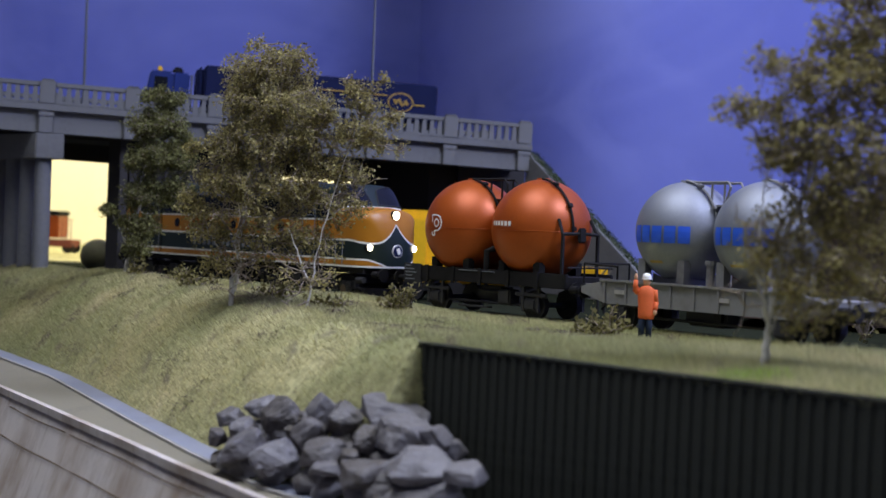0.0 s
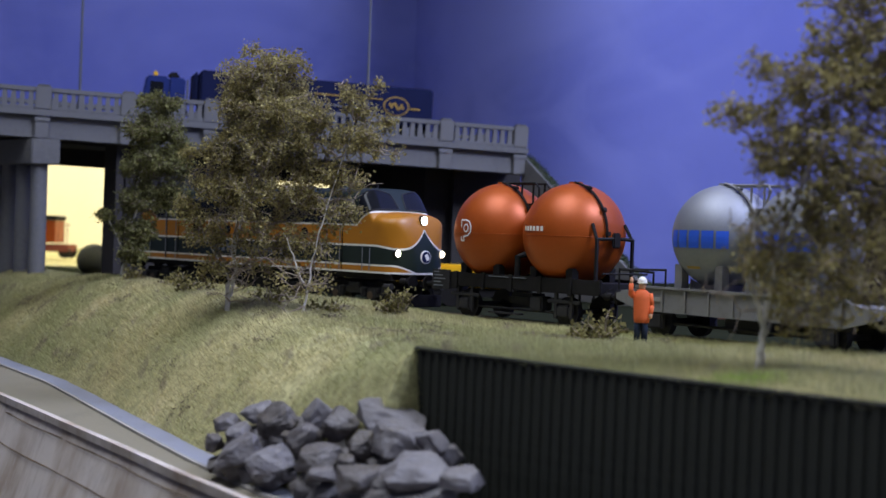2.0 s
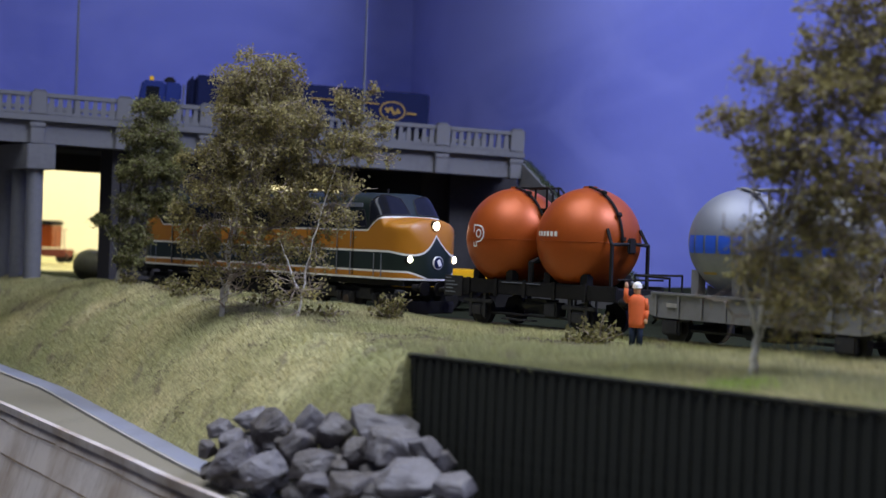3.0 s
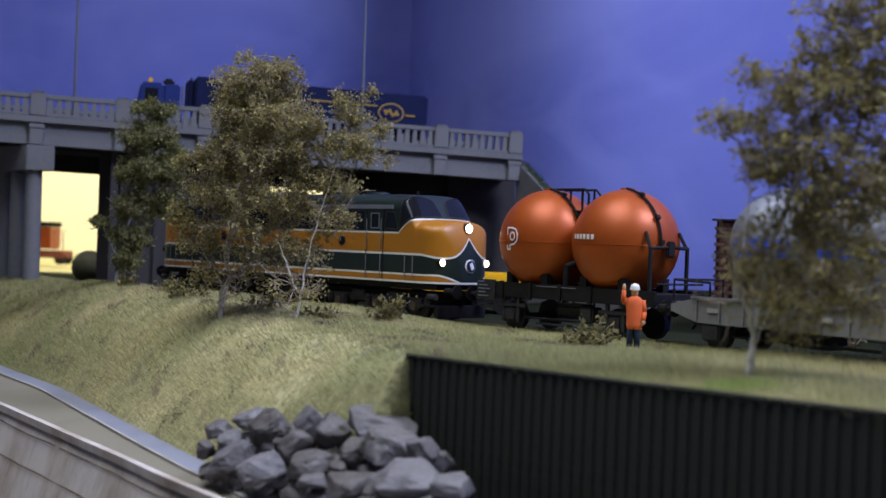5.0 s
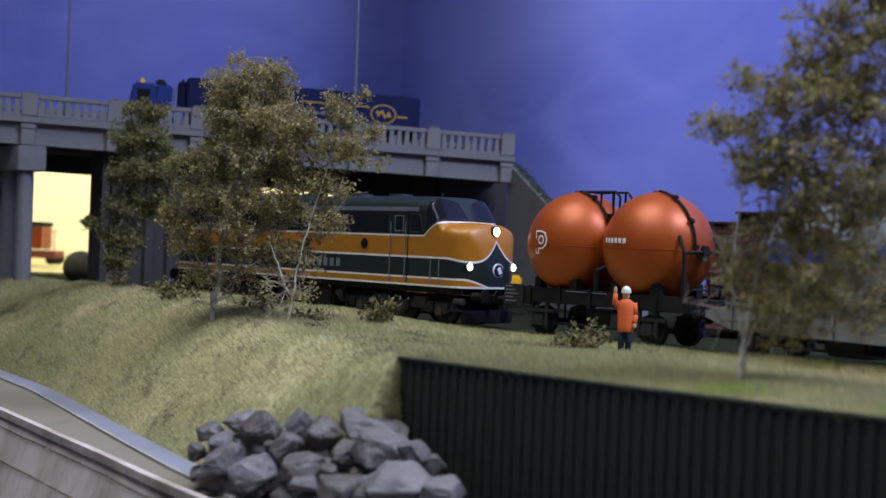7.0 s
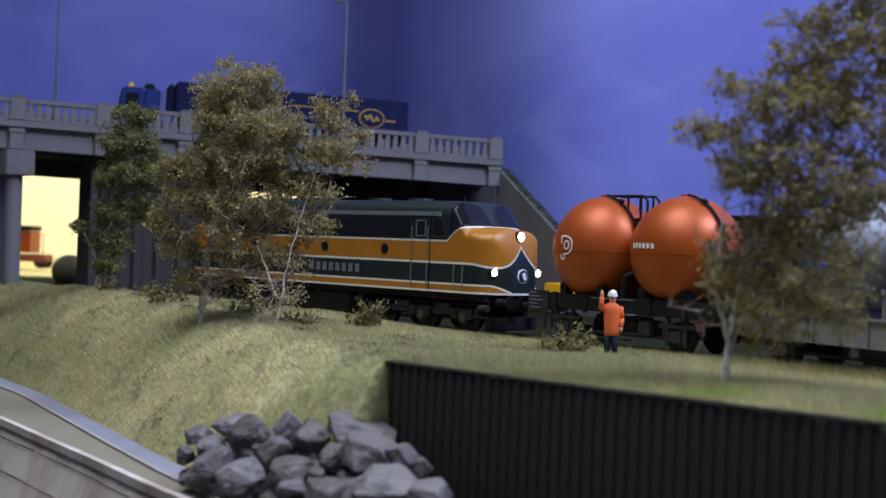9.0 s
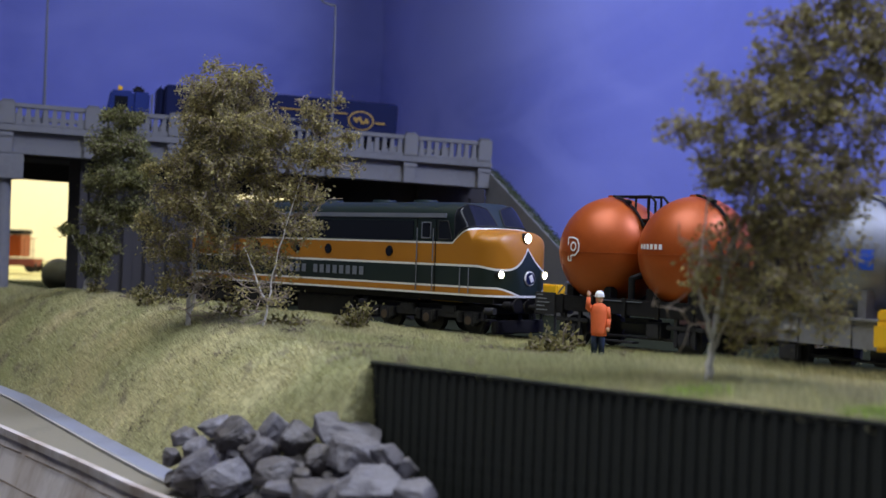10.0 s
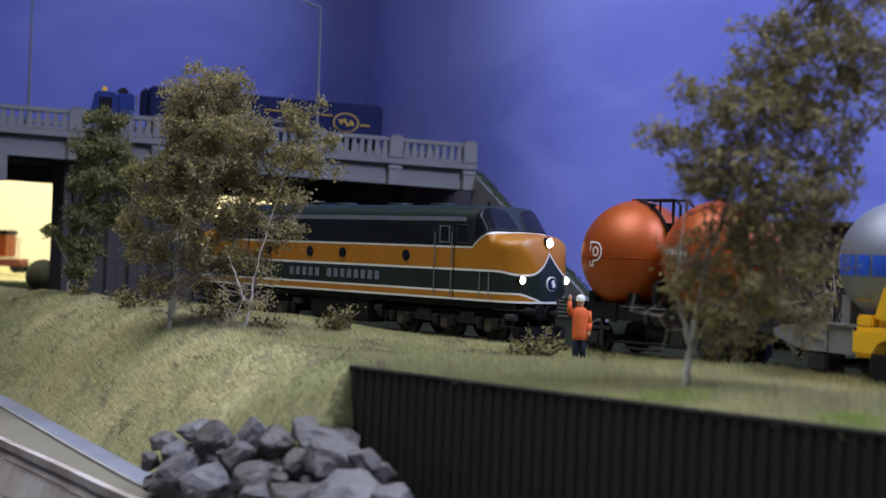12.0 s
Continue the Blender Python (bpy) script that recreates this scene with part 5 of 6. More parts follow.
def build_trees():
    # birch on the bank, several stems
    lobes = [(-63, 465, 91.5, 8, 3.0, 0.5), (-52, 465, 88, 6, 4, 0.4), (-61, 465, 82, 18, 9, 1.0), (-59, 465, 70, 21, 11, 1.1), (-62, 465, 57, 21, 11, 0.9), (-60, 465, 44, 24, 10, 0.62), (-60, 463, 32, 22, 9, 0.36), (-60, 463, 21, 16, 7, 0.20),
             (-78, 465, 47, 9, 7, 0.55), (-87, 465, 38, 6, 4.5, 0.7), (-86, 465, 56, 3.5, 2.5, 0.7), (-80, 463, 30, 8, 8, 0.42), (-76, 462, 18, 6, 7, 0.3), (-28, 458, 74, 7, 6, 0.5), (-27, 458, 62, 11, 7, 0.55), (-19, 458, 68, 4, 3, 0.5), (-34, 458, 80, 3.5, 3, 0.4), (-16, 458, 58, 3.5, 2.5, 0.4), (-22, 458, 80, 3, 2, 0.4), (-33, 458, 50, 10, 6, 0.35),
             (-36, 458, 38, 12, 8, 0.33), (-41, 458, 26, 10, 7, 0.22), (-45, 455, 15, 12, 6, 0.12), (-44, 462, 62, 9, 18, 0.45)]
    stems = [((0, 0, -0.001), (0.004, 0, 0.040), 0.0009), ((0.001, 0, 0.004), (0.010, 0.002, 0.080), 0.0006), ((0.0275, -0.012, 0.0), (0.0315, -0.010, 0.026), 0.00045), ((0.0315, -0.010, 0.026), (0.042, -0.008, 0.064), 0.00028),
             ((0.001, 0, 0.008), (-0.009, -0.002, 0.026), 0.0005), ((0.0275, -0.012, 0.010), (0.020, -0.010, 0.026), 0.0004)]
    build_tree("birch_tree", (-0.0713, 0.465, 0.0045), stems, lobes, 3, M_LEAF, M_BARK, "olive-yellow autumn birch with several pale stems", bare=28)
    lobes = [(-140, 625, 87, 12, 5, 0.8), (-143, 625, 75, 16, 8.5, 0.95), (-144, 625, 59, 14, 9.5, 1.0), (-147, 625, 43, 12, 9, 0.9), (-148, 625, 29, 10, 7, 0.7), (-150, 623, 19, 8, 5.5, 0.8), (-164, 625, 35, 5, 2.5, 0.8), (-157, 625, 31, 3.5, 3, 0.7),
             (-131, 625, 62, 8, 12, 0.7), (-132, 625, 44, 8, 9, 0.6)]
    build_tree("birch_tree", (-0.1548, 0.625, 0.006), [((0, 0, -0.001), (0.003, 0, 0.028), 0.0010), ((0.002, 0, 0.02), (0.014, 0, 0.078), 0.0007), ((0.001, 0, 0.012), (-0.009, 0, 0.031), 0.0005)],
               lobes, 8, M_LEAF_G, M_BARK, "slender green-brown birch beside the bridge pier", 0.00072, 3.4, 18)
    lobes = [(80.4, 300, 32.3, 8.4, 12.6, 0.3), (90.6, 300, 27.1, 19.9, 10.5, 0.55), (88.8, 300, 18.4, 8.4, 9.5, 0.3), (100.0, 300, 21.4, 10.5, 8.4, 0.35), (97.5, 300, 39.2, 17.9, 11.6, 0.8), (94.0, 300, 50.2, 21.0, 9.5, 0.75), (81.9, 300, 56.2, 12.6, 9.5, 0.6), (70.6, 300, 59.9, 6.3, 4.2, 0.5), (82.9, 300, 68.9, 10.5, 6.3, 0.45), (95.1, 300, 63.8, 15.8, 11.6, 0.75), (96.3, 300, 74.1, 11.6, 9.5, 0.75), (92.0, 300, 83.9, 8.4, 4.2, 0.45), (107.1, 300, 80.8, 14.7, 12.6, 0.7), (107.6, 300, 64.3, 10.5, 11.6, 0.7), (108.1, 300, 50.7, 8.4, 10.5, 0.6), (113.2, 300, 85.8, 10.5, 8.4, 0.6), (106.3, 300, 96.0, 13.7, 8.4, 0.5), (117.9, 300, 103.3, 12.6, 8.4, 0.5), (120.0, 300, 73.9, 9.5, 12.6, 0.5)]
    stems = [((-0.0004, 0, -0.001), (0.0006, 0, 0.013), 0.00112), ((0.0006, 0, 0.012), (0.0022, 0.0, 0.024), 0.00075), ((0.0022, 0, 0.024), (0.020, 0.001, 0.082), 0.0006), ((0.0005, 0, 0.010), (-0.0036, -0.001, 0.024), 0.00055),
             ((0.0002, 0, 0.007), (0.0052, 0.001, 0.020), 0.00035), ((-0.0036, -0.001, 0.024), (-0.001, 0.0, 0.045), 0.0003), ((0.004, 0, 0.028), (0.030, 0.001, 0.070), 0.0005)]
    build_tree("birch_tree", (0.0795, 0.300, 0.0040), stems, lobes, 21, M_LEAF, M_BARK, "tall brown-leaved birch with a white forked trunk", 0.00062, 1.75, 16, 210.0, bare=6)


def build_shrubs():
    rng = np.random.default_rng(77)
    kinds = [((-0.016, 0.478), 0.0085, 0.0120, 420, "low olive shrub on the bank beside the track"), ((0.052, 0.436), 0.0095, 0.0115, 420, "yellowish shrub beside the railway worker"), ((0.047, 0.440), 0.006, 0.005, 300, "yellowish shrub beside the railway worker"),
             ((-0.112, 0.560), 0.009, 0.0065, 420, "low olive shrub on the bank beside the track"), ((-0.100, 0.535), 0.009, 0.006, 420, "low olive shrub on the bank beside the track"), ((-0.1257, 0.4842), 0.005, 0.0050, 130, "tiny sprig of shrub on the grassy bank"), ((-0.146, 0.612), 0.006, 0.008, 320, "low olive shrub on the bank beside the track"),
             ((-0.060, 0.482), 0.013, 0.006, 260, "low olive shrub at the foot of a birch"), ((-0.038, 0.462), 0.010, 0.005, 200, "low olive shrub at the foot of a birch"), ((0.1600, 0.500), 0.010, 0.046, 620, "tall thin shrub beside the brick building"), ((0.150, 0.515), 0.010, 0.030, 420, "tall thin shrub beside the brick building")]
    for (x, y), r, h, n, label in kinds:
        p = Vector((x, y))
        s, u = p.dot(TD), CT - p.dot(TN)
        z = ground_z(s, min(u, 0.165))
        shrub = thing("shrub", Matrix.Translation((x, y, z)), label, "shrub", "shrubs on the bank")
        bm = bmesh.new()
        spots = []
        for _ in range(16):
            a, q = rng.random() * 6.3, rng.random() ** 0.6
            tip = Vector((math.cos(a) * r * q, math.sin(a) * r * q, h * (0.45 + 0.6 * rng.random()) * (1.1 - 0.5 * q)))
            pts = limb(bm, (0, 0, -0.001), tip, 0.00035, 0.00015, rng, 3, 0.08)
            for _ in range(n // 16):
                k = rng.integers(0, 3)
                spots.append((pts[k].lerp(pts[k + 1], rng.random()) + Vector(rng.normal(0, r * 0.11, 3)) + Vector((0, 0, 0.0006)), 0.0009 * (0.5 + rng.random())))
        part("twig_work", bm, M_TWIG, shrub)
        part("leaves", leaf_mesh("leaves", spots, rng), M_SHRUB, shrub)


# rocks in the heap: along, towards the water, height, width, thickness, lean of the long side
ROCKS = [(-0.2731, 0.1903, -0.0179, 0.0068, 0.0043, 25), (-0.2659, 0.1855, -0.0148, 0.0080, 0.0049, 25), (-0.2643, 0.1927, -0.0194, 0.0073, 0.0048, 20), (-0.2565, 0.1874, -0.0160, 0.0120, 0.0078, 30),
         (-0.2454, 0.1833, -0.0134, 0.0089, 0.0065, 45), (-0.2347, 0.1847, -0.0144, 0.0088, 0.0080, 60), (-0.2686, 0.1965, -0.0218, 0.0048, 0.0042, 0), (-0.2565, 0.1980, -0.0227, 0.0106, 0.0065, 28),
         (-0.2439, 0.1988, -0.0232, 0.0109, 0.0074, 20), (-0.2410, 0.1909, -0.0182, 0.0087, 0.0063, 40)]
ROCKS_LOW = [(-0.2299, 0.1944, -0.0204, 0.0117, 0.0056, 15), (-0.2230, 0.1794, -0.0110, 0.0148, 0.0062, -15), (-0.2117, 0.1857, -0.0150, 0.0126, 0.0078, -4), (-0.2017, 0.1846, -0.0143, 0.0070, 0.0050, -60),
             (-0.2205, 0.1890, -0.0170, 0.0061, 0.0066, 10), (-0.2203, 0.1940, -0.0202, 0.0044, 0.0033, 10), (-0.2120, 0.1972, -0.0222, 0.0123, 0.0048, 5), (-0.1987, 0.1922, -0.0191, 0.0146, 0.0068, -5),
             (-0.1857, 0.1917, -0.0187, 0.0086, 0.0051, 0), (-0.2232, 0.1985, -0.0230, 0.0066, 0.0033, 0)]


def build_rocks():
    rng = np.random.default_rng(12)
    fill = [(rng.uniform(-0.268, -0.192), rng.uniform(0.183, 0.199), rng.uniform(0.006, 0.010)) for _ in range(75)]
    fill = [(s, u - 0.002, -0.012 - (u - 0.181) * 0.63 - 0.0040, w, w * rng.uniform(0.5, 0.8), rng.uniform(0, 30)) for s, u, w in fill]
    for i, (s, u, z, w, h, lean) in enumerate(ROCKS + ROCKS_LOW + fill):
        bm = bmesh.new()
        w, h = w * 1.07, h * 0.92
        deep = 0.55 * (w + h)
        # a split slab: two uneven faces and broken ends
        for face in (-1, 1):
            for k in range(5):
                a = math.tau * (k + rng.uniform(-0.4, 0.4)) / 5
                reach = rng.uniform(0.84, 1.18) * (1.0 if face < 0 else rng.uniform(0.68, 0.98))
                bm.verts.new((math.cos(a) * w * 0.53 * reach, math.sin(a) * deep * 0.5 * reach, face * h * rng.uniform(0.34, 0.54)))
        for k in range(3):
            bm.verts.new((rng.uniform(-0.5, 0.5) * w, -deep * rng.uniform(0.40, 0.62), rng.uniform(-0.35, 0.35) * h))
        hull = bmesh.ops.convex_hull(bm, input=bm.verts[:])
        junk = list({g for g in hull["geom_interior"] + hull["geom_unused"] if isinstance(g, bmesh.types.BMVert) and g.is_valid})
        bmesh.ops.delete(bm, geom=junk, context="VERTS")
        bmesh.ops.bevel(bm, geom=bm.edges[:], offset=min(w, h) * 0.05, segments=1, affect="EDGES", clamp_overlap=True)
        bmesh.ops.triangulate(bm, faces=bm.faces[:])
        bmesh.ops.subdivide_edges(bm, edges=bm.edges[:], cuts=3, use_grid_fill=True)
        seed = Vector((i * 3.1, i * 1.7, 0))
        for v in bm.verts:
            layers = noise.noise(Vector((v.co.x * 250, v.co.y * 250, v.co.z * 1500)) + seed)
            v.co += v.co.normalized() * (noise.noise(v.co * 380 + seed) * 0.07 + layers * 0.06 + noise.noise(v.co * 1600 + seed) * 0.025) * min(w, h)
        ob = part("rock", bm, M_ROCK)
        ob.matrix_world = Matrix.Translation(su(s, u - deep * 0.10, z)) @ pose(0, 0, 0, rng.uniform(8, 26), -lean, rng.uniform(-14, 14))
        tagged(ob, "broken grey slate rock piled at the water's edge", "rock", "rocks below the bank")


def build_grass():
    rng = np.random.default_rng(4)
    n = 330000
    s = rng.uniform(-0.78, 0.02, n)
    t = rng.random(n)
    e = np.interp(s, *zip(*FOOT))
    u1 = np.where(s > SHEET_S, 0.1705 + 0.02 * np.maximum(0, s - SHEET_S), e - 0.001)
    u = 0.024 + (u1 - 0.024) * t
    keep = np.ones(n, bool)
    verts = np.zeros((n, 3, 3))
    for i in range(n):
        z = ground_z(s[i], u[i])
        p = su(s[i], u[i], z)
        clump = noise.noise(Vector((s[i] * 45, u[i] * 45, 1.5)))
        if clump < -0.48 and rng.random() < 0.6:
            keep[i] = False
            continue
        L = 0.0011 + 0.0012 * rng.random() + 0.0006 * max(0.0, clump)
        if s[i] > SHEET_S:
            L *= 1.6
        edge = lerp_table(EDGE, s[i])
        down = 0.6 if u[i] > edge else 0.15
        lean = su(0, down) - su(0, 0)
        lean = Vector((lean.x - 0.35, lean.y, 0)) * 0.9 + Vector((rng.normal(0, 0.34), rng.normal(0, 0.34), 0))
        tip = p + (Vector((0, 0, 1)) * (0.75 if down > 0.3 else 1.0) + lean).normalized() * L
        a = rng.random() * 6.28
        w = Vector((math.cos(a), math.sin(a), 0)) * 0.00011
        verts[i] = (p - w, p + w, tip)
    verts = list(verts[keep].reshape(-1, 3))
    for _ in range(5000):
        q, uu = rng.random() ** 0.7, rng.uniform(0.1712, 0.197)
        z = ground_z(SHEET_S, uu)
        z += (-0.040 - z) * smooth(0.0, 1.0, q ** 0.8)
        p = su(SHEET_S + 0.007 * q, uu, z)
        a = rng.random() * 6.28
        w = Vector((math.cos(a), math.sin(a), 0)) * 0.00016
        out = Vector((rng.normal(0, 0.5) + 0.4, rng.normal(0, 0.5) - 0.5, 0.5)).normalized()
        verts += [tuple(p - w), tuple(p + w), tuple(p + out * (0.0012 + 0.0012 * rng.random()))]
    # ragged fringe over the sheet piling
    for _ in range(9000):
        ss = SHEET_S + 0.5 * rng.random() ** 1.3
        if noise.noise(Vector((ss * 160, 0.3, 0))) < -0.25:
            continue
        p = su(ss, 0.1712 + 0.02 * (ss - SHEET_S) - 0.003 * rng.random(), 0.0040 + 0.0006 * smooth(-0.2, -0.05, ss))
        a = rng.random() * 6.28
        w = Vector((math.cos(a), math.sin(a), 0)) * 0.00014
        out = (su(0, 1) - su(0, 0)) * rng.uniform(-0.2, 0.9) + Vector((rng.normal(0, 0.4), rng.normal(0, 0.4), rng.uniform(0.2, 1.0)))
        verts += [tuple(p - w), tuple(p + w), tuple(p + out.normalized() * (0.0010 + 0.0014 * rng.random()))]
    verts = np.array([tuple(v) for v in verts])
    m = len(verts) // 3
    me = bpy.data.meshes.new("grass")
    me.vertices.add(3 * m)
    me.vertices.foreach_set("co", verts.ravel())
    me.loops.add(3 * m)
    me.loops.foreach_set("vertex_index", np.arange(3 * m))
    me.polygons.add(m)
    me.polygons.foreach_set("loop_start", np.arange(m) * 3)
    me.update(calc_edges=True)
    tagged(part("grass", me, M_GRASS), "dry yellow-green static grass on the bank", "grass", kind="stuff")


def build_litter():
    """Dark crumbs of earth and leaf litter lying in streaks on the slope."""
    rng = np.random.default_rng(9)
    spots = []
    for _ in range(130000):
        s, q = rng.uniform(-0.62, -0.19), rng.random()
        u1 = 0.168 if s > SHEET_S else lerp_table(FOOT, s) - 0.002
        u = 0.03 + (u1 - 0.03) * q
        streak = noise.noise(Vector((s * 28 + u * 30, u * 70 - s * 25, 4.0))) + 0.5 * noise.noise(Vector((s * 140, u * 140, 9.0)))
        if streak < 0.36 + 0.16 * rng.random():
            continue
        spots.append((su(s, u, ground_z(s, u) + rng.uniform(0.0004, 0.0016)), rng.uniform(0.00016, 0.00042)))
    ob = part("leaf_litter", leaf_mesh("leaf_litter", spots, rng), M_LITTER)
    tagged(ob, "dark brown crumbs of leaf litter on the dry bank", "leaf litter", kind="stuff")


def build_reeds():
    """Yellowish reed tufts along the water's edge at the piling."""
    rng = np.random.default_rng(52)
    for k in range(11):
        s = -0.183 + 0.0034 * k + rng.uniform(-0.0012, 0.0012)
        root = su(s, sheet_u(s) + 0.0080 + rng.uniform(-0.002, 0.003), -0.0336)
        verts = []
        for _ in range(26):
            q = root + Vector((rng.normal(0, 0.0005), rng.normal(0, 0.0005), 0))
            a = rng.random() * math.tau
            w = Vector((math.cos(a), math.sin(a), 0)) * 0.00012
            verts += [q - w, q + w, q + Vector((rng.normal(0, 0.0007), rng.normal(0, 0.0007), rng.uniform(0.0014, 0.0034)))]
        me = mesh_of("reed_tuft", verts, [(3 * i, 3 * i + 1, 3 * i + 2) for i in range(26)], M_GRASS)
        tagged(part("reed_tuft", me, None), "dry yellow reed tuft at the water's edge", "reed", "reeds at the piling")


def build_tufts():
    rng = np.random.default_rng(31)
    for ss, uu in ((-0.137, 0.1610), (-0.097, 0.1620)):
        x, y, _ = su(ss, uu)
        n = 800
        verts = []
        for _ in range(n):
            q = Vector((x + rng.normal(0, 0.0030), y + rng.normal(0, 0.0030), 0))
            ss, uu = Vector(q.xy).dot(TD), CT - Vector(q.xy).dot(TN)
            q.z = ground_z(ss, min(uu, 0.169))
            a = rng.random() * 6.28
            w = Vector((math.cos(a), math.sin(a), 0)) * 0.0002
            verts += [q - w, q + w, q + Vector((rng.normal(0, 0.0006), rng.normal(0, 0.0006), 0.0014 + 0.0014 * rng.random()))]
        me = mesh_of("grass_tuft", verts, [(3 * k, 3 * k + 1, 3 * k + 2) for k in range(n)], M_TUFT)
        tagged(part("grass_tuft", me, None), "fresh green grass tuft on the dry bank", "grass tuft", "green grass tufts")


build_litter()
build_reeds()
build_tufts()
build_trees()
build_shrubs()
build_rocks()
build_grass()

# ---- figure, brick building, yard, yellow machine ----
def build_figure():
    p = Vector((0.0645, 0.432))
    s, u = p.dot(TD), CT - p.dot(TN)
    bm = bmesh.new()

    def blob(c, r, mi, seg=14):
        vs = bmesh.ops.create_uvsphere(bm, u_segments=seg, v_segments=10, radius=1.0, matrix=Matrix.LocRotScale(c, None, r))["verts"]
        for f in {f for v in vs for f in v.link_faces}:
            f.material_index = mi

    def stick(a, b, r0, r1, mi):
        vs = rod(bm, a, b, r0, r1, 10)
        for f in {f for v in vs for f in v.link_faces}:
            f.material_index = mi

    def coat(rows, mi):
        rings = []
        for z, rx, ry, cx in rows:
            rings.append([bm.verts.new((cx + rx * math.cos(k * math.tau / 16), ry * math.sin(k * math.tau / 16), z)) for k in range(16)])
        for ra, rb in zip(rings, rings[1:]):
            for k in range(16):
                bm.faces.new((ra[k], ra[(k + 1) % 16], rb[(k + 1) % 16], rb[k])).material_index = mi
        bm.faces.new(rings[0][::-1]).material_index = mi
        bm.faces.new(rings[-1]).material_index = mi

    stick((-0.0014, 0, 0.0), (-0.0012, 0, 0.0082), 0.00115, 0.0015, 1)
    stick((0.0014, 0.0004, 0.0), (0.0012, 0, 0.0082), 0.00115, 0.0015, 1)
    stick((-0.0014, 0.0002, 0.0), (-0.0014, -0.0014, 0.0005), 0.0010, 0.0008, 1)
    stick((0.0014, 0.0006, 0.0), (0.0014, -0.0010, 0.0005), 0.0010, 0.0008, 1)
    coat([(0.0064, 0.0029, 0.0021, 0.0002), (0.0078, 0.0031, 0.0022, 0.0002), (0.0108, 0.0031, 0.0021, 0.0001), (0.0140, 0.0034, 0.0021, 0), (0.0157, 0.0031, 0.0019, 0), (0.0166, 0.0017, 0.0014, 0), (0.0169, 0.0009, 0.0009, 0)], 0)
    stick((0.0031, 0, 0.0155), (0.0038, 0.0004, 0.0118), 0.0011, 0.0010, 0)
    stick((0.0038, 0.0004, 0.0118), (0.0036, -0.0008, 0.0092), 0.0010, 0.0009, 0)
    blob((0.0036, -0.0009, 0.0086), (0.0008, 0.0008, 0.0009), 2, 8)
    stick((-0.0030, 0, 0.0154), (-0.0042, -0.0010, 0.0148), 0.0012, 0.0010, 0)
    stick((-0.0042, -0.0010, 0.0148), (-0.0040, -0.0014, 0.0186), 0.0010, 0.0008, 0)
    blob((-0.0040, -0.0014, 0.0195), (0.0007, 0.0007, 0.0011), 2, 8)
    blob((0.0, 0, 0.0180), (0.0014, 0.0015, 0.0016), 2)
    blob((0.0, 0, 0.0194), (0.0018, 0.0019, 0.0014), 3)
    stick((0.0, 0, 0.0188), (0.0, 0, 0.0191), 0.0021, 0.0020, 3)
    me = bpy.data.meshes.new("railway_worker_figurine")
    bm.normal_update(), bm.to_mesh(me), bm.free()
    for m in (M_HIVIS, M_DENIM, M_SKIN, M_WHITE):
        me.materials.append(m)
    me.polygons.foreach_set("use_smooth", [True] * len(me.polygons))
    ob = new("figurine", me)
    ob.matrix_world = Matrix.Translation((p.x, p.y, ground_z(s, u))) @ pose(0, 0, 0, 0, 0, -10) @ Matrix.Diagonal((0.80, 0.86, 0.98, 1.0))
    tagged(ob, "tiny painted figurine in orange jacket and white helmet", "figurine")


def build_brick_building():
    m = pose(0.113, 0.622, -0.001, 0, 0, -34)
    house = thing("brick_building", m, "dark red-brown brick building with a stepped parapet", "building")
    w, d, h = 0.105, 0.050, 0.046
    part("wall_core", boxed(0.0004, w, 0.0008, d, 0, h), M_MORTAR, house)
    part("parapet_core", boxed(0.0145, w, 0.0008, d, h, h + 0.0045), M_MORTAR, house)
    # black plates nearly flush with the bricks, painting the shade of recesses
    part("recess", boxed(0.0090, 0.0135, -0.0001, 0.0007, 0.006, h - 0.006), M_BLACK, house)
    part("recess", boxed(0.030, 0.046, -0.0001, 0.0007, 0.010, h - 0.008), M_BLACK, house)
    part("coping", boxed(-0.001, 0.0145, -0.0012, d, h, h + 0.0009), M_MORTAR, house)
    part("coping", boxed(0.0140, w, -0.0012, d, h + 0.0045, h + 0.0055), M_MORTAR, house)
    bl, bh = 0.0052, 0.00175
    me = bpy.data.meshes.new("brick")
    bm = boxed(0, bl - 0.0004, 0, 0.0009, 0, bh - 0.0003)
    bm.to_mesh(me), bm.free()
    me.materials.append(M_BRICK)
    rows = int(h / bh)
    for r in range(rows):
        for k in range(-1, 9):
            x = k * bl + (bl / 2 if r % 2 else 0)
            z = r * bh
            if x < -0.001 or 0.0060 < x < 0.0130 and 0.006 < z < h - 0.007 or 0.0255 < x < 0.0455 and 0.010 < z < h - 0.009:
                continue
            ob = new("brick", me)
            ob.parent = house
            ob.matrix_basis = Matrix.Translation((x, -0.0002, z))


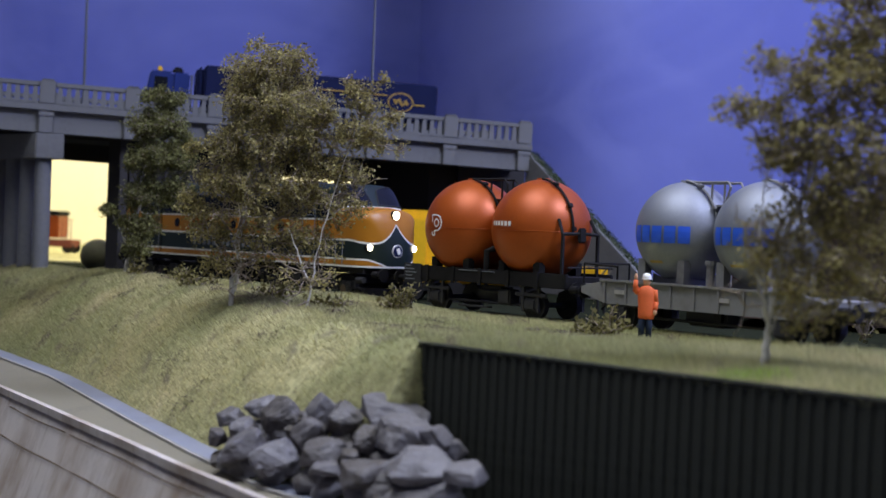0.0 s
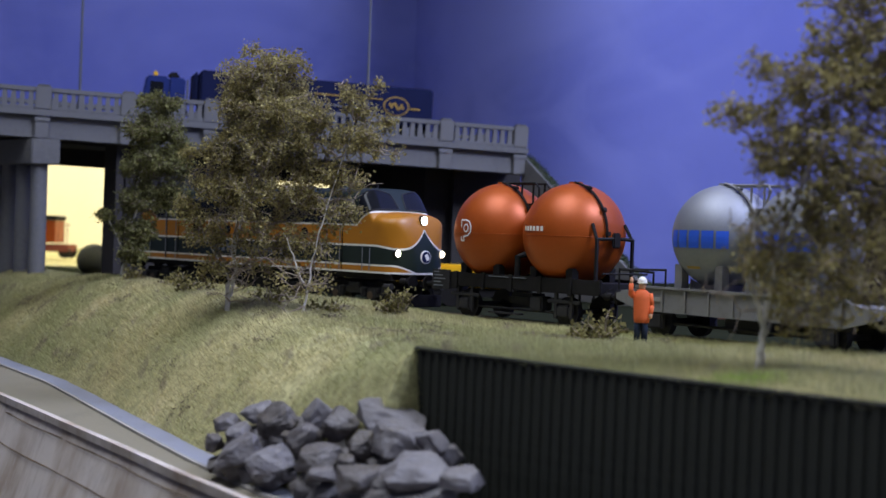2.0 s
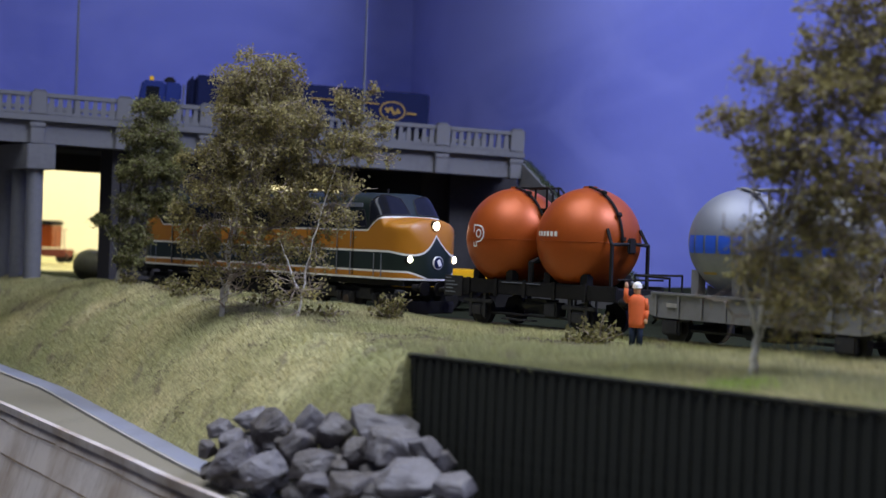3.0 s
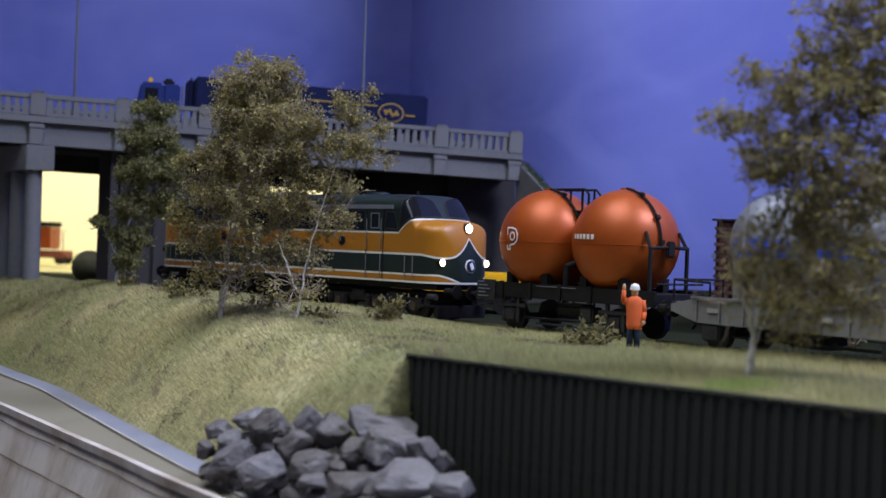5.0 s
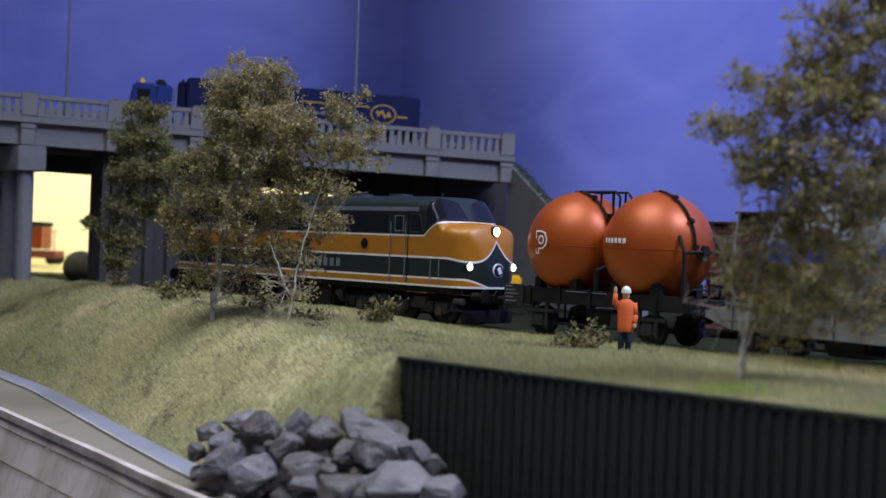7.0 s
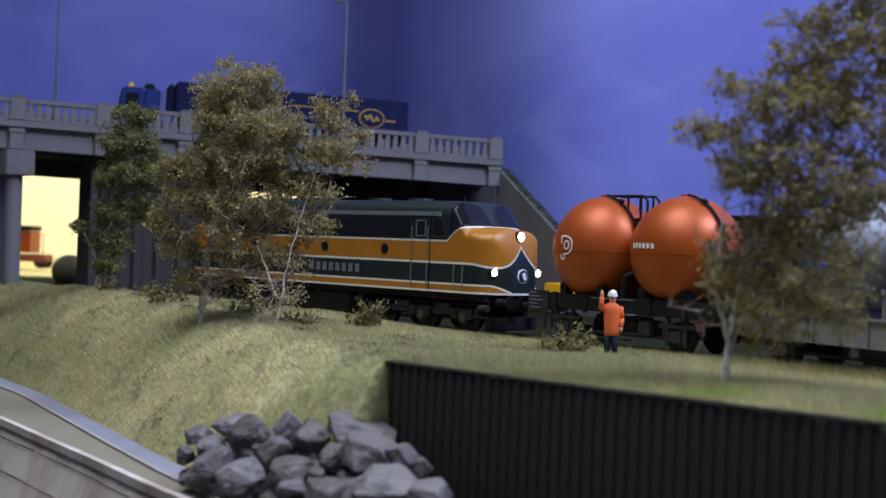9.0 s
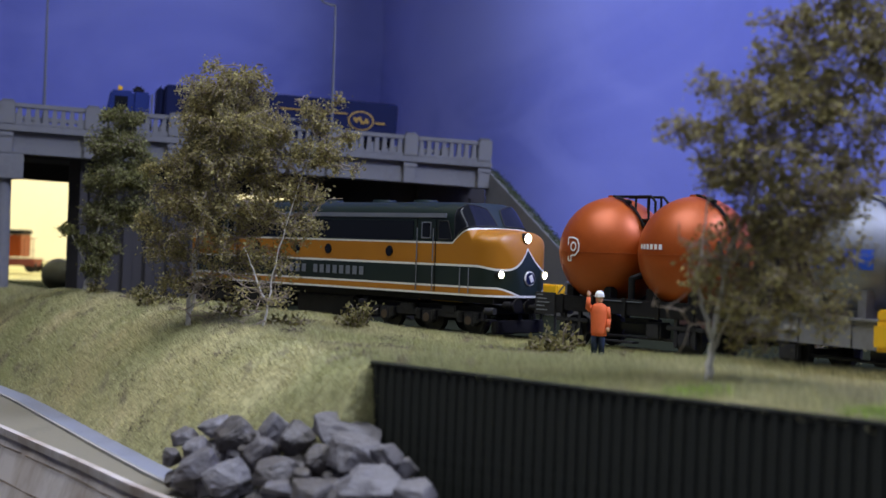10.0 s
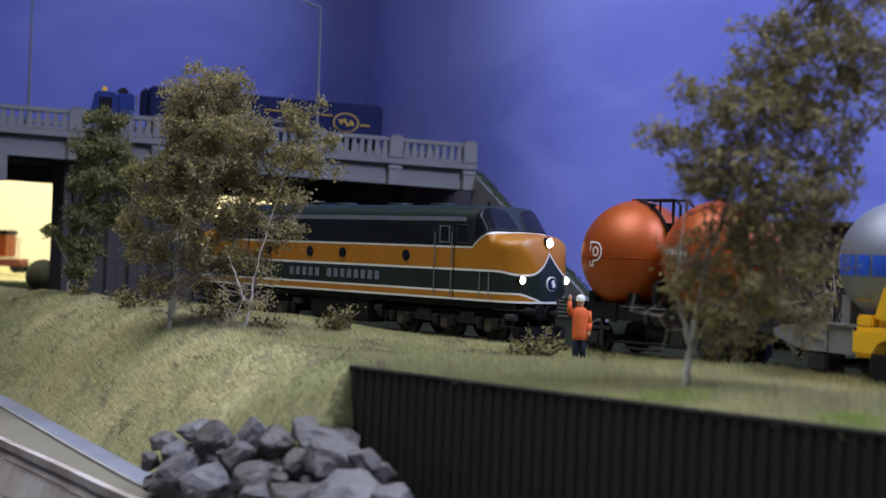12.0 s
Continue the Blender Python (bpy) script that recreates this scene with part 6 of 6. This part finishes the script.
def build_yard():
    """What shows through the bridge in the lit room."""
    tank = thing("storage_tank", pose(-0.2460, 0.874, -0.002, 0, 0, 20), "dull olive rounded storage tank standing under the bridge", "tank")
    bm = bmesh.new()
    bmesh.ops.create_uvsphere(bm, u_segments=32, v_segments=20, radius=1.0, matrix=Matrix.LocRotScale((0, 0, 0.0095), None, (0.0112, 0.0112, 0.0105)))
    for v in bm.verts:
        v.co.z = max(v.co.z, 0.0)
    part("shell", bm, M_OLIVE, tank, shade=True)
    wag = thing("parked_wagon", pose(-0.4127, 1.26, -0.002, 0, 0, 0), "orange and black parked shunter with thin handrails", "wagon")
    part("cabin", boxed(-0.050, 0.012, -0.014, 0.014, 0.014, 0.034, bevel=0.001), M_ORANGE, wag)
    part("roof", boxed(-0.051, 0.013, -0.015, 0.015, 0.0341, 0.0385, bevel=0.001), M_BLACK, wag)
    part("frame", boxed(-0.050, 0.024, -0.013, 0.013, 0.006, 0.0125), M_REDBROWN, wag)
    for x in (0.015, 0.019, 0.023):
        part("handrail", bar([(x, -0.012, 0.012), (x, -0.012, 0.031), (x + 0.003, -0.012, 0.031)], 0.0005), M_REDBROWN, wag)
    for x in (-0.03, 0.02):
        wheelset(wag, x)
    crate = thing("crate", pose(-0.356, 1.30, -0.004, 0, 0, 5), "small red-brown crate on a stand in the yard", "crate")
    part("box", boxed(-0.012, 0.014, -0.008, 0.008, 0.014, 0.024, bevel=0.0008), M_REDBROWN, crate)
    part("stand", boxed(-0.008, 0.010, -0.006, 0.006, 0.0, 0.0138), M_MORTAR, crate)


def build_yellow_machine():
    m = pose(0.1337, 0.376, -0.0005, 0, 0, -50)
    mach = thing("yellow_loader", m, "bright yellow construction machine parked on the grass", "construction machine")
    mach.scale = (1.3, 1.0, 1.65)
    part("body", boxed(0.0, 0.040, 0.0, 0.010, 0.0055, 0.0105, bevel=0.0008), M_YELLOW, mach)
    bm = boxed(0.0040, 0.040, 0.001, 0.009, 0.0104, 0.0185, bevel=0.0014)
    for v in bm.verts:
        if v.co.z > 0.015 and v.co.x < 0.012:
            v.co.x += 0.0022
    part("hood", bm, M_YELLOW, mach)
    part("step", boxed(0.0005, 0.0045, 0.001, 0.006, 0.0104, 0.0124, bevel=0.0004), M_YELLOW, mach)
    for x in (0.009, 0.031):
        for y in (0.002, 0.008):
            bm = bmesh.new()
            rod(bm, (x, y - 0.002, 0.0042), (x, y + 0.002, 0.0042), 0.0045, n=22)
            part("tyre", bm, M_BLACK, mach)


def build_works_machine():
    """A yellow works machine on the ground behind the track: a tall rounded housing and a long low bed."""
    mach = thing("works_machine", pose(-0.0435, 0.730, -0.005, 0, 0, -3), "yellow works machine with a rounded housing behind the track", "works machine")
    part("housing", boxed(0.0, 0.0225, -0.010, 0.010, 0.010, 0.0470, bevel=0.0045), M_YELLOW, mach)
    part("bed", boxed(0.0228, 0.076, -0.010, 0.010, 0.010, 0.0215, bevel=0.0012), M_YELLOW, mach)
    part("chassis", boxed(0.001, 0.075, -0.008, 0.008, 0.0055, 0.0098), M_BLACK, mach)
    for x in (0.012, 0.034, 0.064):
        for y in (-0.008, 0.008):
            bm = bmesh.new()
            rod(bm, (x, y - 0.002, 0.0055), (x, y + 0.002, 0.0055), 0.0055, n=20)
            part("tyre", bm, M_BLACK, mach)


def build_handcart():
    cart = thing("handcart", pose(0.0545, 0.60, -0.001, 0, 0, -30), "yellow tool handcart standing behind the track", "handcart")
    part("tray", boxed(-0.006, 0.006, -0.004, 0.004, 0.0135, 0.0195, bevel=0.0006), M_YELLOW, cart)
    for x in (-0.005, 0.005):
        for y in (-0.003, 0.003):
            part("leg", bar([(x, y, 0.0), (x, y, 0.0140)], 0.0006), M_BLACK, cart)
    part("handle", bar([(0.006, -0.003, 0.016), (0.010, -0.003, 0.021), (0.010, 0.003, 0.021), (0.006, 0.003, 0.016)], 0.0004), M_GREYMETAL, cart)


build_handcart()
build_works_machine()
build_figure()
build_brick_building()
build_yard()
build_yellow_machine()


SPEED, GAIN = 0.00962, 0.00001


def motions():
    for ob, s0 in TRAIN:
        rows = []
        for t in range(0, 13):
            s = s0 + SPEED * t + GAIN * t * (t - 12)
            rows.append((t, Matrix.Translation(along_track(s)) @ pose(0, 0, 0, 0, 0, heading(s))))
        walk(ob, rows)


motions()
